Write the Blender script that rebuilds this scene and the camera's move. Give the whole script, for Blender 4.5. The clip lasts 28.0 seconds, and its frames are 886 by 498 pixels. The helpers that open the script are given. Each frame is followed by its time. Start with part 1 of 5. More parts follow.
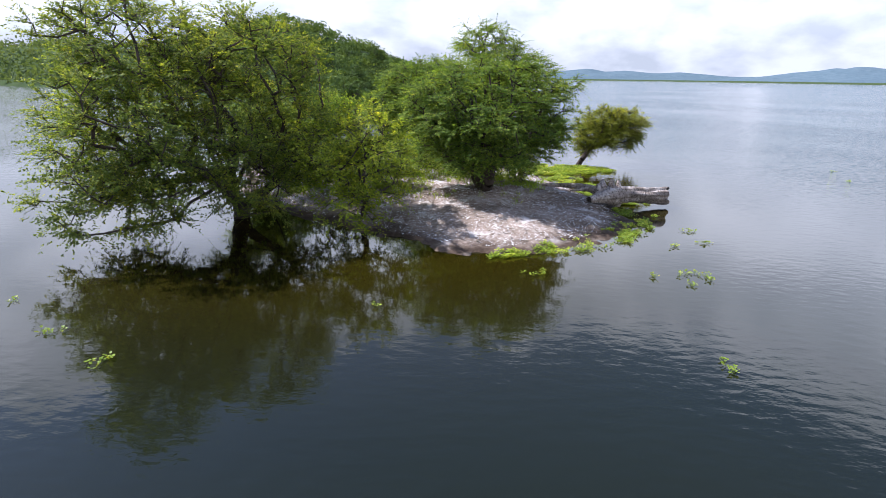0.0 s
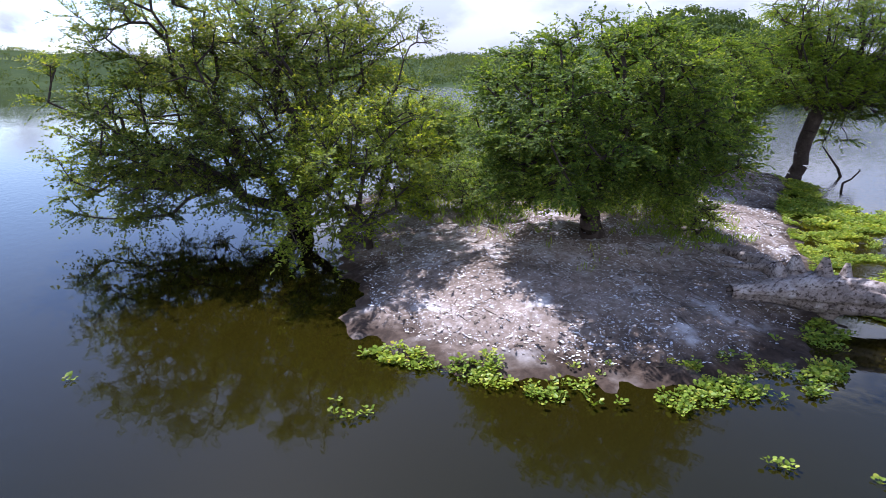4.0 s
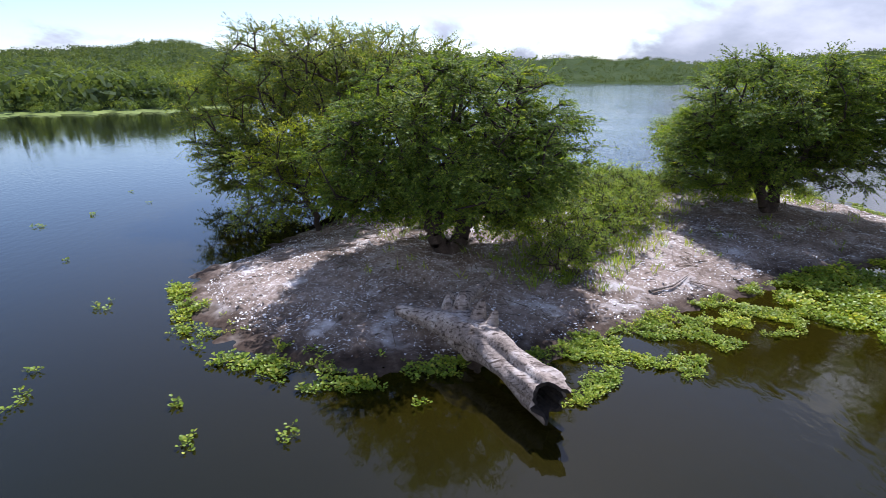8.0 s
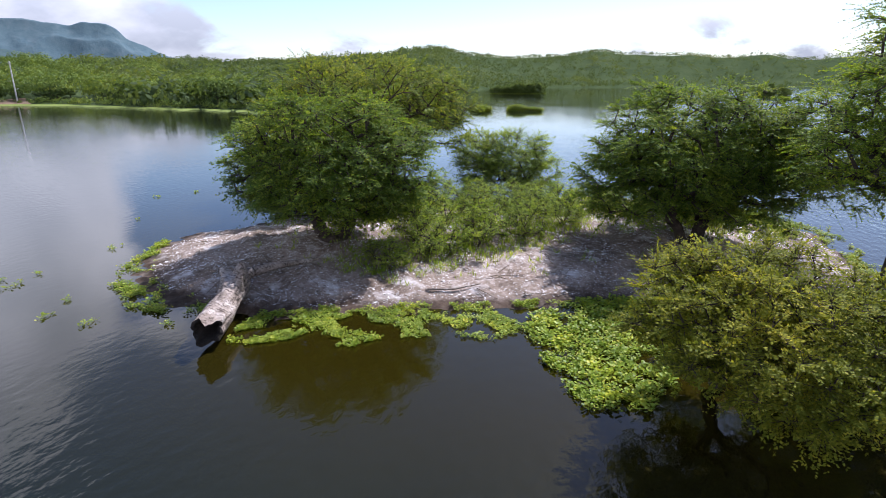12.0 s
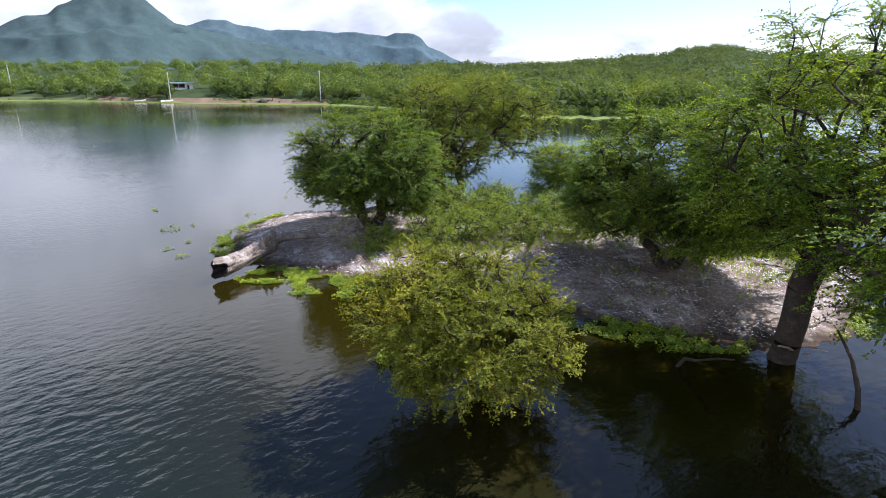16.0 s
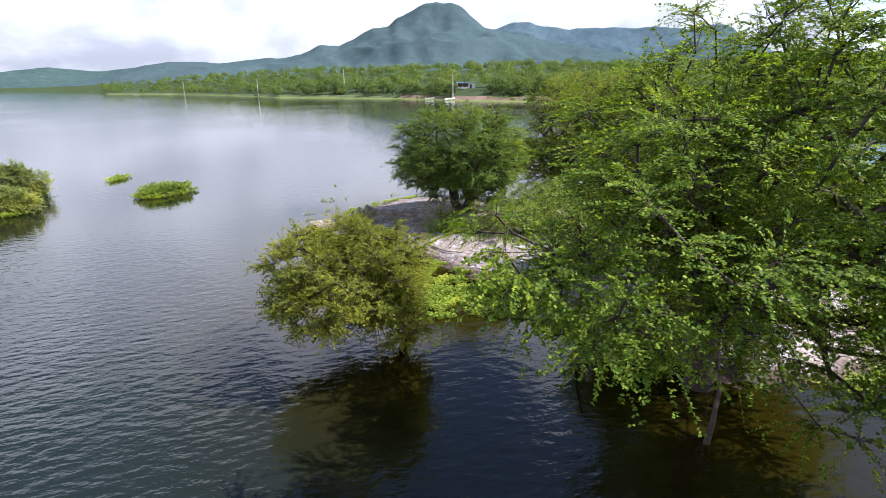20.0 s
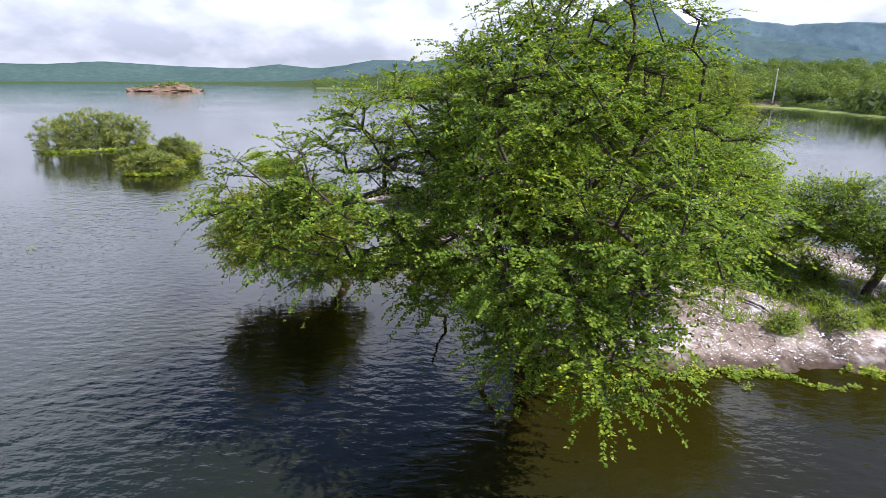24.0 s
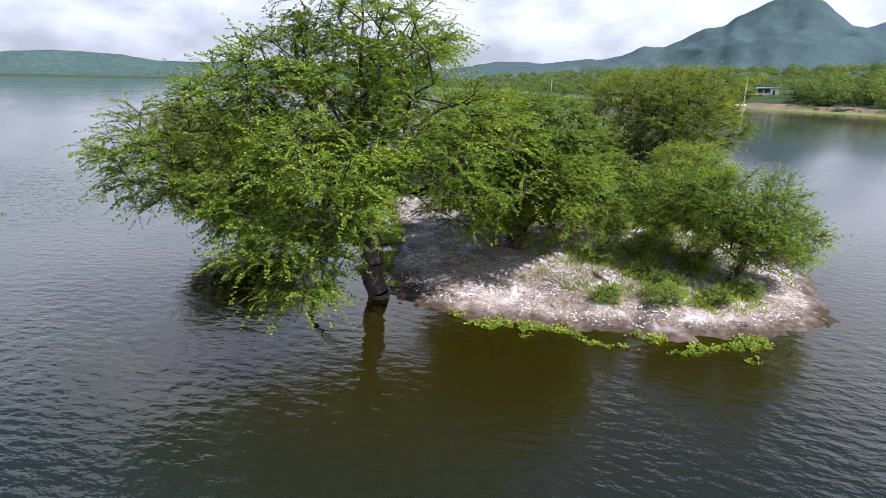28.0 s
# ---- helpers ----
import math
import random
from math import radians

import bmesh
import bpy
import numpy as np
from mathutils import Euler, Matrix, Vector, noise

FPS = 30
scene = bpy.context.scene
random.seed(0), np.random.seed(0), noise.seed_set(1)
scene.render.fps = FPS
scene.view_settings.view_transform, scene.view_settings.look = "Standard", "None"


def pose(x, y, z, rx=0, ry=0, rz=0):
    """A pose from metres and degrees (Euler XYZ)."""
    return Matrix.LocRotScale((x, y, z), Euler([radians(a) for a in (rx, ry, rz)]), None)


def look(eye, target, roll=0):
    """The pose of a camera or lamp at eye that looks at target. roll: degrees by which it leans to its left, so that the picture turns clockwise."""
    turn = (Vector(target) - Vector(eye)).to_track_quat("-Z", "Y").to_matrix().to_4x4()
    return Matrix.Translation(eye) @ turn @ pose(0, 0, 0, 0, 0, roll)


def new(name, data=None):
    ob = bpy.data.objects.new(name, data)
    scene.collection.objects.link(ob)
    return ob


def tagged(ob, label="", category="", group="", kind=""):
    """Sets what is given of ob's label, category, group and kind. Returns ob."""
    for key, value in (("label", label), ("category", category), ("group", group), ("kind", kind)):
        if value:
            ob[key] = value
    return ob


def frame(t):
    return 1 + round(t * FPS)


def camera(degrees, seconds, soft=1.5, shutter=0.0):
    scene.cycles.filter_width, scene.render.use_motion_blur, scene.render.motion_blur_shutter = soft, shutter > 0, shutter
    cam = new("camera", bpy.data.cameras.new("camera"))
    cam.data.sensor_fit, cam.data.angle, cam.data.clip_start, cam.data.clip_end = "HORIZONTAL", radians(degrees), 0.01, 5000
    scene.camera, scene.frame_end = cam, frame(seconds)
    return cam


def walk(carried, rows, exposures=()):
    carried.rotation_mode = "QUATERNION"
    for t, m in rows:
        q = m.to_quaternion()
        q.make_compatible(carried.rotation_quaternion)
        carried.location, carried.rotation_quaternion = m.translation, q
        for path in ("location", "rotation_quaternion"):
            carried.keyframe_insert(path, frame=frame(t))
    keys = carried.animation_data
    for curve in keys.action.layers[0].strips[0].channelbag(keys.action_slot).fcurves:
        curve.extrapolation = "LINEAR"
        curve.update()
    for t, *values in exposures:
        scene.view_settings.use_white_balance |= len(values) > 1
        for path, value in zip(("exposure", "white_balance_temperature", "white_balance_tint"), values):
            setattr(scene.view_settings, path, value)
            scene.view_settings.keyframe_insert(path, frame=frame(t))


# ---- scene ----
cam = camera(77.1, 28.0, soft=0.7)
PATH = [
    (0, -30.70, 15.89, 6.83, -77.73, -17.21, 0.80),
    (0.5, -28.27, 15.64, 6.46, -76.09, -17.18, 0.78),
    (1, -25.96, 15.23, 6.14, -73.77, -17.05, 0.84),
    (1.5, -23.73, 14.56, 5.90, -70.18, -16.87, 0.82),
    (2, -21.71, 13.66, 5.78, -65.15, -16.77, 0.66),
    (2.5, -19.85, 12.51, 5.77, -58.20, -16.86, 0.30),
    (3, -18.24, 11.05, 5.87, -49.90, -17.04, -0.06),
    (3.5, -16.78, 9.51, 6.00, -42.20, -17.12, -0.32),
    (5.5, -9.63, 4.09, 6.47, -18.90, -17.02, -0.53),
    (6, -7.81, 3.09, 6.57, -14.37, -17.00, -0.43),
    (6.5, -6.05, 2.24, 6.67, -10.45, -16.95, -0.35),
    (7, -4.11, 1.43, 6.76, -6.67, -16.92, -0.22),
    (7.5, -2.14, 0.75, 6.87, -2.99, -16.93, -0.11),
    (8, -0.12, 0.17, 7.01, 0.72, -16.97, -0.01),
    (8.5, 1.87, -0.30, 7.16, 4.25, -16.99, 0.04),
    (9, 3.88, -0.68, 7.31, 7.56, -17.01, 0.10),
    (9.5, 5.88, -0.99, 7.48, 10.78, -17.02, 0.09),
    (10, 7.89, -1.20, 7.64, 14.10, -17.02, 0.06),
    (10.5, 9.88, -1.32, 7.81, 17.15, -16.98, 0.09),
    (11, 11.82, -1.37, 7.99, 19.77, -16.95, 0.18),
    (11.5, 13.73, -1.34, 8.15, 22.25, -16.90, 0.19),
    (12, 15.65, -1.20, 8.31, 24.80, -16.87, 0.14),
    (12.5, 17.51, -0.94, 8.46, 27.49, -16.87, 0.12),
    (13, 19.28, -0.57, 8.60, 30.30, -16.90, 0.17),
    (13.5, 21.00, -0.11, 8.73, 33.22, -16.90, 0.18),
    (15.5, 27.40, 2.16, 9.22, 47.68, -16.69, 0.11),
    (16, 28.81, 3.02, 9.34, 51.60, -16.74, 0.02),
    (16.5, 30.07, 4.01, 9.37, 55.37, -16.77, -0.03),
    (17, 31.22, 5.07, 9.44, 59.45, -16.76, -0.18),
    (17.5, 32.29, 6.25, 9.45, 63.42, -16.76, -0.40),
    (18, 33.33, 7.47, 9.44, 67.32, -16.73, -0.47),
    (18.5, 34.22, 8.79, 9.44, 71.10, -16.72, -0.58),
    (19, 35.06, 10.08, 9.41, 74.66, -16.67, -0.66),
    (19.5, 35.82, 11.38, 9.40, 77.78, -16.69, -0.75),
    (20, 36.50, 12.67, 9.37, 80.25, -16.75, -0.78),
    (20.5, 37.08, 14.00, 9.28, 82.74, -16.67, -0.52),
    (21, 37.60, 15.32, 9.18, 84.38, -16.71, -0.38),
    (21.5, 38.04, 16.64, 9.08, 86.40, -16.71, -0.32),
    (22, 38.47, 17.96, 8.99, 88.14, -16.75, -0.26),
    (22.5, 38.88, 19.23, 8.92, 90.21, -16.68, -0.10),
    (24.5, 40.44, 24.13, 8.95, 102.18, -16.78, 0.12),
    (25, 40.66, 25.60, 8.91, 106.05, -16.79, 0.05),
    (25.5, 40.77, 26.97, 8.85, 108.25, -16.84, 0.00),
    (26, 40.88, 28.25, 8.76, 109.10, -16.87, 0.16),
    (26.5, 41.03, 29.52, 8.67, 109.36, -16.82, 0.45),
    (27, 41.21, 30.79, 8.61, 109.42, -16.79, 0.76),
    (27.5, 41.40, 32.08, 8.57, 109.88, -16.79, 0.96),
    (28, 41.63, 33.22, 8.53, 110.40, -16.72, 1.18),
]
walk(cam, [(t, pose(x, y, z, 90 + pitch, 0, yaw) @ pose(0, 0, 0, 0, 0, roll)) for t, x, y, z, yaw, pitch, roll in PATH],
     exposures=[(0, 1.02, 5650, 19), (2, 1.14, 5480, 24), (4, 0.88, 5380, 25), (7, 0.66, 5520, 22), (12, 0.74, 5730, 22), (17, 0.88, 5750, 19), (21, 1.02, 5750, 20), (25, 0.82, 5750, 20), (28, 0.78, 5750, 19)])

# ---- world and sun: a hazy bright day, sun high behind the bay ----
SUN_ELEV, SUN_YAW = radians(50), radians(-11)  # yaw to the left of +y
SUN_DIR = Vector((-math.sin(SUN_YAW) * math.cos(SUN_ELEV), math.cos(SUN_YAW) * math.cos(SUN_ELEV), math.sin(SUN_ELEV)))

world = bpy.data.worlds.new("sky")
world.use_nodes = True
scene.world = world
wn, wl = world.node_tree.nodes, world.node_tree.links
wn.clear()
w_out = wn.new("ShaderNodeOutputWorld")
w_bg = wn.new("ShaderNodeBackground")
w_bg.inputs["Strength"].default_value = 0.1
w_sky = wn.new("ShaderNodeTexSky")
w_sky.sky_type = "NISHITA"
w_sky.sun_disc = False
w_sky.sun_elevation = SUN_ELEV
w_sky.sun_rotation = -SUN_YAW
w_sky.dust_density = 0.45
w_sky.ozone_density = 1.6
w_co = wn.new("ShaderNodeTexCoord")
w_sep = wn.new("ShaderNodeSeparateXYZ")
wl.new(w_co.outputs["Generated"], w_sep.inputs[0])
# flatten the dome so that clouds shrink towards the horizon
w_add = wn.new("ShaderNodeMath"); w_add.operation = "ADD"; w_add.inputs[1].default_value = 0.50
w_abs = wn.new("ShaderNodeMath"); w_abs.operation = "ABSOLUTE"
wl.new(w_sep.outputs["Z"], w_abs.inputs[0])
wl.new(w_abs.outputs[0], w_add.inputs[0])
w_div = wn.new("ShaderNodeVectorMath"); w_div.operation = "DIVIDE"
w_com = wn.new("ShaderNodeCombineXYZ")
for k in range(3):
    wl.new(w_add.outputs[0], w_com.inputs[k])
wl.new(w_co.outputs["Generated"], w_div.inputs[0])
wl.new(w_com.outputs[0], w_div.inputs[1])
w_noise = wn.new("ShaderNodeTexNoise")
w_noise.inputs["Scale"].default_value = 2.9
w_noise.inputs["Detail"].default_value = 9
w_noise.inputs["Roughness"].default_value = 0.56
w_noise.inputs["Distortion"].default_value = 0.25
wl.new(w_div.outputs[0], w_noise.inputs["Vector"])
# more cloud low down, more blue overhead
w_lift = wn.new("ShaderNodeMapRange")
w_lift.inputs["From Min"].default_value, w_lift.inputs["From Max"].default_value = 0.03, 0.13
w_lift.inputs["To Min"].default_value, w_lift.inputs["To Max"].default_value = 0.22, -0.04
wl.new(w_abs.outputs[0], w_lift.inputs["Value"])
w_top = wn.new("ShaderNodeMapRange")
w_top.inputs["From Min"].default_value, w_top.inputs["From Max"].default_value = 0.36, 0.62
w_top.inputs["To Min"].default_value, w_top.inputs["To Max"].default_value = 0.0, -0.50
wl.new(w_abs.outputs[0], w_top.inputs["Value"])
w_base = wn.new("ShaderNodeMath"); w_base.operation = "ADD"
wl.new(w_noise.outputs["Fac"], w_base.inputs[0])
wl.new(w_top.outputs[0], w_base.inputs[1])
w_sum = wn.new("ShaderNodeMath"); w_sum.operation = "ADD"
wl.new(w_base.outputs[0], w_sum.inputs[0])
wl.new(w_lift.outputs[0], w_sum.inputs[1])
# the sky is clearer over the northern bay than round the rest
w_dot = wn.new("ShaderNodeVectorMath"); w_dot.operation = "DOT_PRODUCT"
w_dot.inputs[1].default_value = (-0.26, 0.966, 0.0)
wl.new(w_co.outputs["Generated"], w_dot.inputs[0])
w_clear = wn.new("ShaderNodeMapRange")
w_clear.interpolation_type = "SMOOTHSTEP"
w_clear.inputs["From Min"].default_value, w_clear.inputs["From Max"].default_value = 0.62, 0.93
w_clear.inputs["To Min"].default_value, w_clear.inputs["To Max"].default_value = 0.26, -0.20
wl.new(w_dot.outputs["Value"], w_clear.inputs["Value"])
w_sum2 = wn.new("ShaderNodeMath"); w_sum2.operation = "ADD"
wl.new(w_sum.outputs[0], w_sum2.inputs[0])
wl.new(w_clear.outputs[0], w_sum2.inputs[1])
w_ramp = wn.new("ShaderNodeMapRange")
w_ramp.interpolation_type = "SMOOTHSTEP"
w_ramp.inputs["From Min"].default_value, w_ramp.inputs["From Max"].default_value = 0.46, 0.60
wl.new(w_sum2.outputs[0], w_ramp.inputs["Value"])
# cloud brightness: white tops, grey bellies
w_noise2 = wn.new("ShaderNodeTexNoise")
w_noise2.inputs["Scale"].default_value = 5.0
w_noise2.inputs["Detail"].default_value = 6
wl.new(w_div.outputs[0], w_noise2.inputs["Vector"])
w_cr = wn.new("ShaderNodeValToRGB")
w_cr.color_ramp.elements[0].position, w_cr.color_ramp.elements[0].color = 0.38, (3.95, 4.2, 4.4, 1)
w_cr.color_ramp.elements[1].position, w_cr.color_ramp.elements[1].color = 0.62, (5.9, 6.05, 6.1, 1)
wl.new(w_noise2.outputs["Fac"], w_cr.inputs[0])
w_mix = wn.new("ShaderNodeMix"); w_mix.data_type = "RGBA"
wl.new(w_ramp.outputs[0], w_mix.inputs["Factor"])
wl.new(w_sky.outputs[0], w_mix.inputs[6])
w_high = wn.new("ShaderNodeMapRange")
w_high.inputs["From Min"].default_value, w_high.inputs["From Max"].default_value = 0.04, 0.26
w_high.inputs["To Min"].default_value, w_high.inputs["To Max"].default_value = 0.82, 1.75
wl.new(w_abs.outputs[0], w_high.inputs["Value"])
w_scale = wn.new("ShaderNodeVectorMath"); w_scale.operation = "SCALE"
wl.new(w_cr.outputs[0], w_scale.inputs[0])
wl.new(w_high.outputs[0], w_scale.inputs["Scale"])
wl.new(w_scale.outputs[0], w_mix.inputs[7])
wl.new(w_mix.outputs[2], w_bg.inputs["Color"])
wl.new(w_bg.outputs[0], w_out.inputs[0])

sun = new("sun", bpy.data.lights.new("sun", "SUN"))
sun.data.energy, sun.data.angle, sun.data.color = 5.0, radians(0.53), (1.0, 0.965, 0.90)
sun.matrix_world = look(SUN_DIR * 100, (0, 0, 0))


# ---- materials ----
def mat_new(name):
    m = bpy.data.materials.new(name)
    m.use_nodes = True
    n, l = m.node_tree.nodes, m.node_tree.links
    return m, n, l, n["Principled BSDF"]


def noise_node(n, l, scale, detail=5, rough=0.55, vec=None, coord="Object"):
    t = n.new("ShaderNodeTexNoise")
    t.inputs["Scale"].default_value, t.inputs["Detail"].default_value, t.inputs["Roughness"].default_value = scale, detail, rough
    if vec is None:
        c = n.new("ShaderNodeTexCoord")
        vec = c.outputs[coord]
    l.new(vec, t.inputs["Vector"])
    return t.outputs["Fac"]


def ramp_node(n, l, fac, stops):
    r = n.new("ShaderNodeValToRGB")
    e = r.color_ramp.elements
    while len(e) < len(stops):
        e.new(0.5)
    for k, (p, c) in enumerate(stops):
        e[k].position, e[k].color = p, (*c, 1)
    l.new(fac, r.inputs[0])
    return r.outputs[0]


def mix_node(n, l, fac, a, b, kind="MIX"):
    x = n.new("ShaderNodeMix")
    x.data_type, x.blend_type = "RGBA", kind
    for sock, v in ((x.inputs["Factor"], fac), (x.inputs[6], a), (x.inputs[7], b)):
        if hasattr(v, "links"):
            l.new(v, sock)
        else:
            sock.default_value = v if isinstance(v, float) else (*v, 1)
    return x.outputs[2]


def math_node(n, l, op, a, b=0.0):
    x = n.new("ShaderNodeMath")
    x.operation = op
    for sock, v in ((x.inputs[0], a), (x.inputs[1], b)):
        if hasattr(v, "links"):
            l.new(v, sock)
        else:
            sock.default_value = v
    return x.outputs[0]


def bump_node(n, l, height, strength, dist, bsdf):
    b = n.new("ShaderNodeBump")
    b.inputs["Strength"].default_value, b.inputs["Distance"].default_value = strength, dist
    l.new(height, b.inputs["Height"])
    l.new(b.outputs[0], bsdf.inputs["Normal"])
    return b


def earth_mat(name, stops, scale, fine, rough=0.9, bump=0.05, spots=None):
    """Soil, bark, rock: a coarse and a fine noise mixed, with relief."""
    m, n, l, p = mat_new(name)
    a, b = noise_node(n, l, scale, 6), noise_node(n, l, fine, 4, 0.65)
    fac = math_node(n, l, "ADD", math_node(n, l, "MULTIPLY", a, 0.6), math_node(n, l, "MULTIPLY", b, 0.4))
    col = ramp_node(n, l, fac, stops)
    if spots:
        s_scale, s_lo, s_hi, s_col = spots
        mr = n.new("ShaderNodeMapRange")
        mr.inputs["From Min"].default_value, mr.inputs["From Max"].default_value = s_lo, s_hi
        l.new(noise_node(n, l, s_scale, 7, 0.6), mr.inputs["Value"])
        col = mix_node(n, l, mr.outputs[0], col, s_col)
    l.new(col, p.inputs["Base Color"])
    p.inputs["Roughness"].default_value = rough
    p.inputs["Specular IOR Level"].default_value = 0.25
    bump_node(n, l, fac, 0.8, bump, p)
    return m


def leaf_mat(name, dark, light, yellow, patch=0.35, through_light=0.5, rough=0.65):
    """Leaves: hue varies leaf by leaf and bough by bough; some light passes through them."""
    m, n, l, p = mat_new(name)
    geo = n.new("ShaderNodeNewGeometry")
    big = noise_node(n, l, patch, 3)
    col = ramp_node(n, l, geo.outputs["Random Per Island"], [(0.0, dark), (0.75, light), (1.0, yellow)])
    tint = ramp_node(n, l, big, [(0.33, (0.76, 0.80, 0.76)), (0.52, (1.0, 1.0, 1.0)), (0.68, (1.45, 1.30, 0.95))])
    col = mix_node(n, l, 1.0, col, tint, "MULTIPLY")
    l.new(col, p.inputs["Base Color"])
    p.inputs["Roughness"].default_value = rough
    p.inputs["Specular IOR Level"].default_value = 0.12
    tr = n.new("ShaderNodeBsdfTranslucent")
    l.new(mix_node(n, l, 1.0, col, (1.5, 1.4, 0.5), "MULTIPLY"), tr.inputs["Color"])
    mx = n.new("ShaderNodeMixShader")
    mx.inputs[0].default_value = through_light
    l.new(p.outputs[0], mx.inputs[1])
    l.new(tr.outputs[0], mx.inputs[2])
    l.new(mx.outputs[0], n["Material Output"].inputs[0])
    return m


def plain_mat(name, col, rough=0.7, metal=0.0, vary=0.12, scale=6.0):
    m, n, l, p = mat_new(name)
    f = noise_node(n, l, scale, 4)
    lo, hi = tuple(c * (1 - vary) for c in col), tuple(min(1, c * (1 + vary)) for c in col)
    l.new(ramp_node(n, l, f, [(0.3, lo), (0.7, hi)]), p.inputs["Base Color"])
    p.inputs["Roughness"].default_value, p.inputs["Metallic"].default_value = rough, metal
    return m


def water_mat():
    m, n, l, p = mat_new("lake_water")
    co = n.new("ShaderNodeTexCoord")
    mp = n.new("ShaderNodeMapping")
    mp.inputs["Rotation"].default_value = (0, 0, radians(62))
    mp.inputs["Scale"].default_value = (1.0, 0.55, 1.0)
    l.new(co.outputs["Object"], mp.inputs["Vector"])
    # the bay west of the island lies in its lee
    sx = n.new("ShaderNodeSeparateXYZ")
    l.new(co.outputs["Object"], sx.inputs[0])
    lee = n.new("ShaderNodeMapRange")
    lee.interpolation_type = "SMOOTHSTEP"
    lee.inputs["From Min"].default_value, lee.inputs["From Max"].default_value = -6.0, 20.0
    lee.inputs["To Min"].default_value, lee.inputs["To Max"].default_value = 0.13, 1.0
    l.new(sx.outputs["X"], lee.inputs["Value"])
    silt = noise_node(n, l, 0.06, 5, 0.5, co.outputs["Object"])
    still = ramp_node(n, l, silt, [(0.3, (0.0054, 0.0069, 0.0033)), (0.7, (0.0086, 0.0102, 0.0047))])
    stirred = ramp_node(n, l, silt, [(0.3, (0.0078, 0.0116, 0.0085)), (0.7, (0.0118, 0.0166, 0.0114))])
    deep = mix_node(n, l, lee.outputs[0], still, stirred)
    shallow = ramp_node(n, l, silt, [(0.3, (0.0122, 0.0098, 0.0010)), (0.7, (0.0190, 0.0148, 0.0014))])
    # brown silt is stirred up round the island
    away = n.new("ShaderNodeVectorMath")
    away.operation = "SUBTRACT"
    away.inputs[1].default_value = (6.5, 26.5, 0.0)
    l.new(co.outputs["Object"], away.inputs[0])
    span = n.new("ShaderNodeVectorMath")
    span.operation = "DIVIDE"
    span.inputs[1].default_value = (18.0, 14.5, 1.0)
    l.new(away.outputs[0], span.inputs[0])
    size = n.new("ShaderNodeVectorMath")
    size.operation = "LENGTH"
    l.new(span.outputs[0], size.inputs[0])
    clear = n.new("ShaderNodeMapRange")
    clear.interpolation_type = "SMOOTHSTEP"
    clear.inputs["From Min"].default_value, clear.inputs["From Max"].default_value = 1.05, 1.75
    l.new(size.outputs["Value"], clear.inputs["Value"])
    col = mix_node(n, l, clear.outputs[0], shallow, deep)
    l.new(col, p.inputs["Base Color"])
    p.inputs["IOR"].default_value = 1.33
    p.inputs["Roughness"].default_value = 0.04
    # wind ripples, with calmer lanes between
    r1 = noise_node(n, l, 2.9, 3, 0.45, mp.outputs[0])
    r2 = noise_node(n, l, 0.7, 2, 0.5, mp.outputs[0])
    lanes = n.new("ShaderNodeMapRange")
    lanes.inputs["From Min"].default_value, lanes.inputs["From Max"].default_value = 0.38, 0.62
    lanes.inputs["To Min"].default_value, lanes.inputs["To Max"].default_value = 0.40, 1.0
    l.new(noise_node(n, l, 0.022, 3, 0.5, co.outputs["Object"]), lanes.inputs["Value"])
    r3 = noise_node(n, l, 9.5, 2, 0.5, mp.outputs[0])
    h = math_node(n, l, "ADD", math_node(n, l, "ADD", math_node(n, l, "MULTIPLY", r1, 1.0), math_node(n, l, "MULTIPLY", r3, 0.10)), math_node(n, l, "MULTIPLY", r2, 0.55))
    h = math_node(n, l, "MULTIPLY", math_node(n, l, "MULTIPLY", h, lanes.outputs[0]), lee.outputs[0])
    # trees and banks break the wind close to the island
    h = math_node(n, l, "MULTIPLY", h, math_node(n, l, "ADD", math_node(n, l, "MULTIPLY", clear.outputs[0], 0.72), 0.28))
    bump_node(n, l, h, 1.0, 0.112, p)
    return m


M_WATER = water_mat()
M_ISLAND = earth_mat("guano_soil", [(0.32, (0.045, 0.031, 0.020)), (0.45, (0.15, 0.11, 0.080)), (0.56, (0.27, 0.21, 0.165)), (0.70, (0.52, 0.46, 0.41))],
                     0.35, 5.0, 0.95, 0.06, (0.9, 0.56, 0.70, (0.54, 0.50, 0.465)))
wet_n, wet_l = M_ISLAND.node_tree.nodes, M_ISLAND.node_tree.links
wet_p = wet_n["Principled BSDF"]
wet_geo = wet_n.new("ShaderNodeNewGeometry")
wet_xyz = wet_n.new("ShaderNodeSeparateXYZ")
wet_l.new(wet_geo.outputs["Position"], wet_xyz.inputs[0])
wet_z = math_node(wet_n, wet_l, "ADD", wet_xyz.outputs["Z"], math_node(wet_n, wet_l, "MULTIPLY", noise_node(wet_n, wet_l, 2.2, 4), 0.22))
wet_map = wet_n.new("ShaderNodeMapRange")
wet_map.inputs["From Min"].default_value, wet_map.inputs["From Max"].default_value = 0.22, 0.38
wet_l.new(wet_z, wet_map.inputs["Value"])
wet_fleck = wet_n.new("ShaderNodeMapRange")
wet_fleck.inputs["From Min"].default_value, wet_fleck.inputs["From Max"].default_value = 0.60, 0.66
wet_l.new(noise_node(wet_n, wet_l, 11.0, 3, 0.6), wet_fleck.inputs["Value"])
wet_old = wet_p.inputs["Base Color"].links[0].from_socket
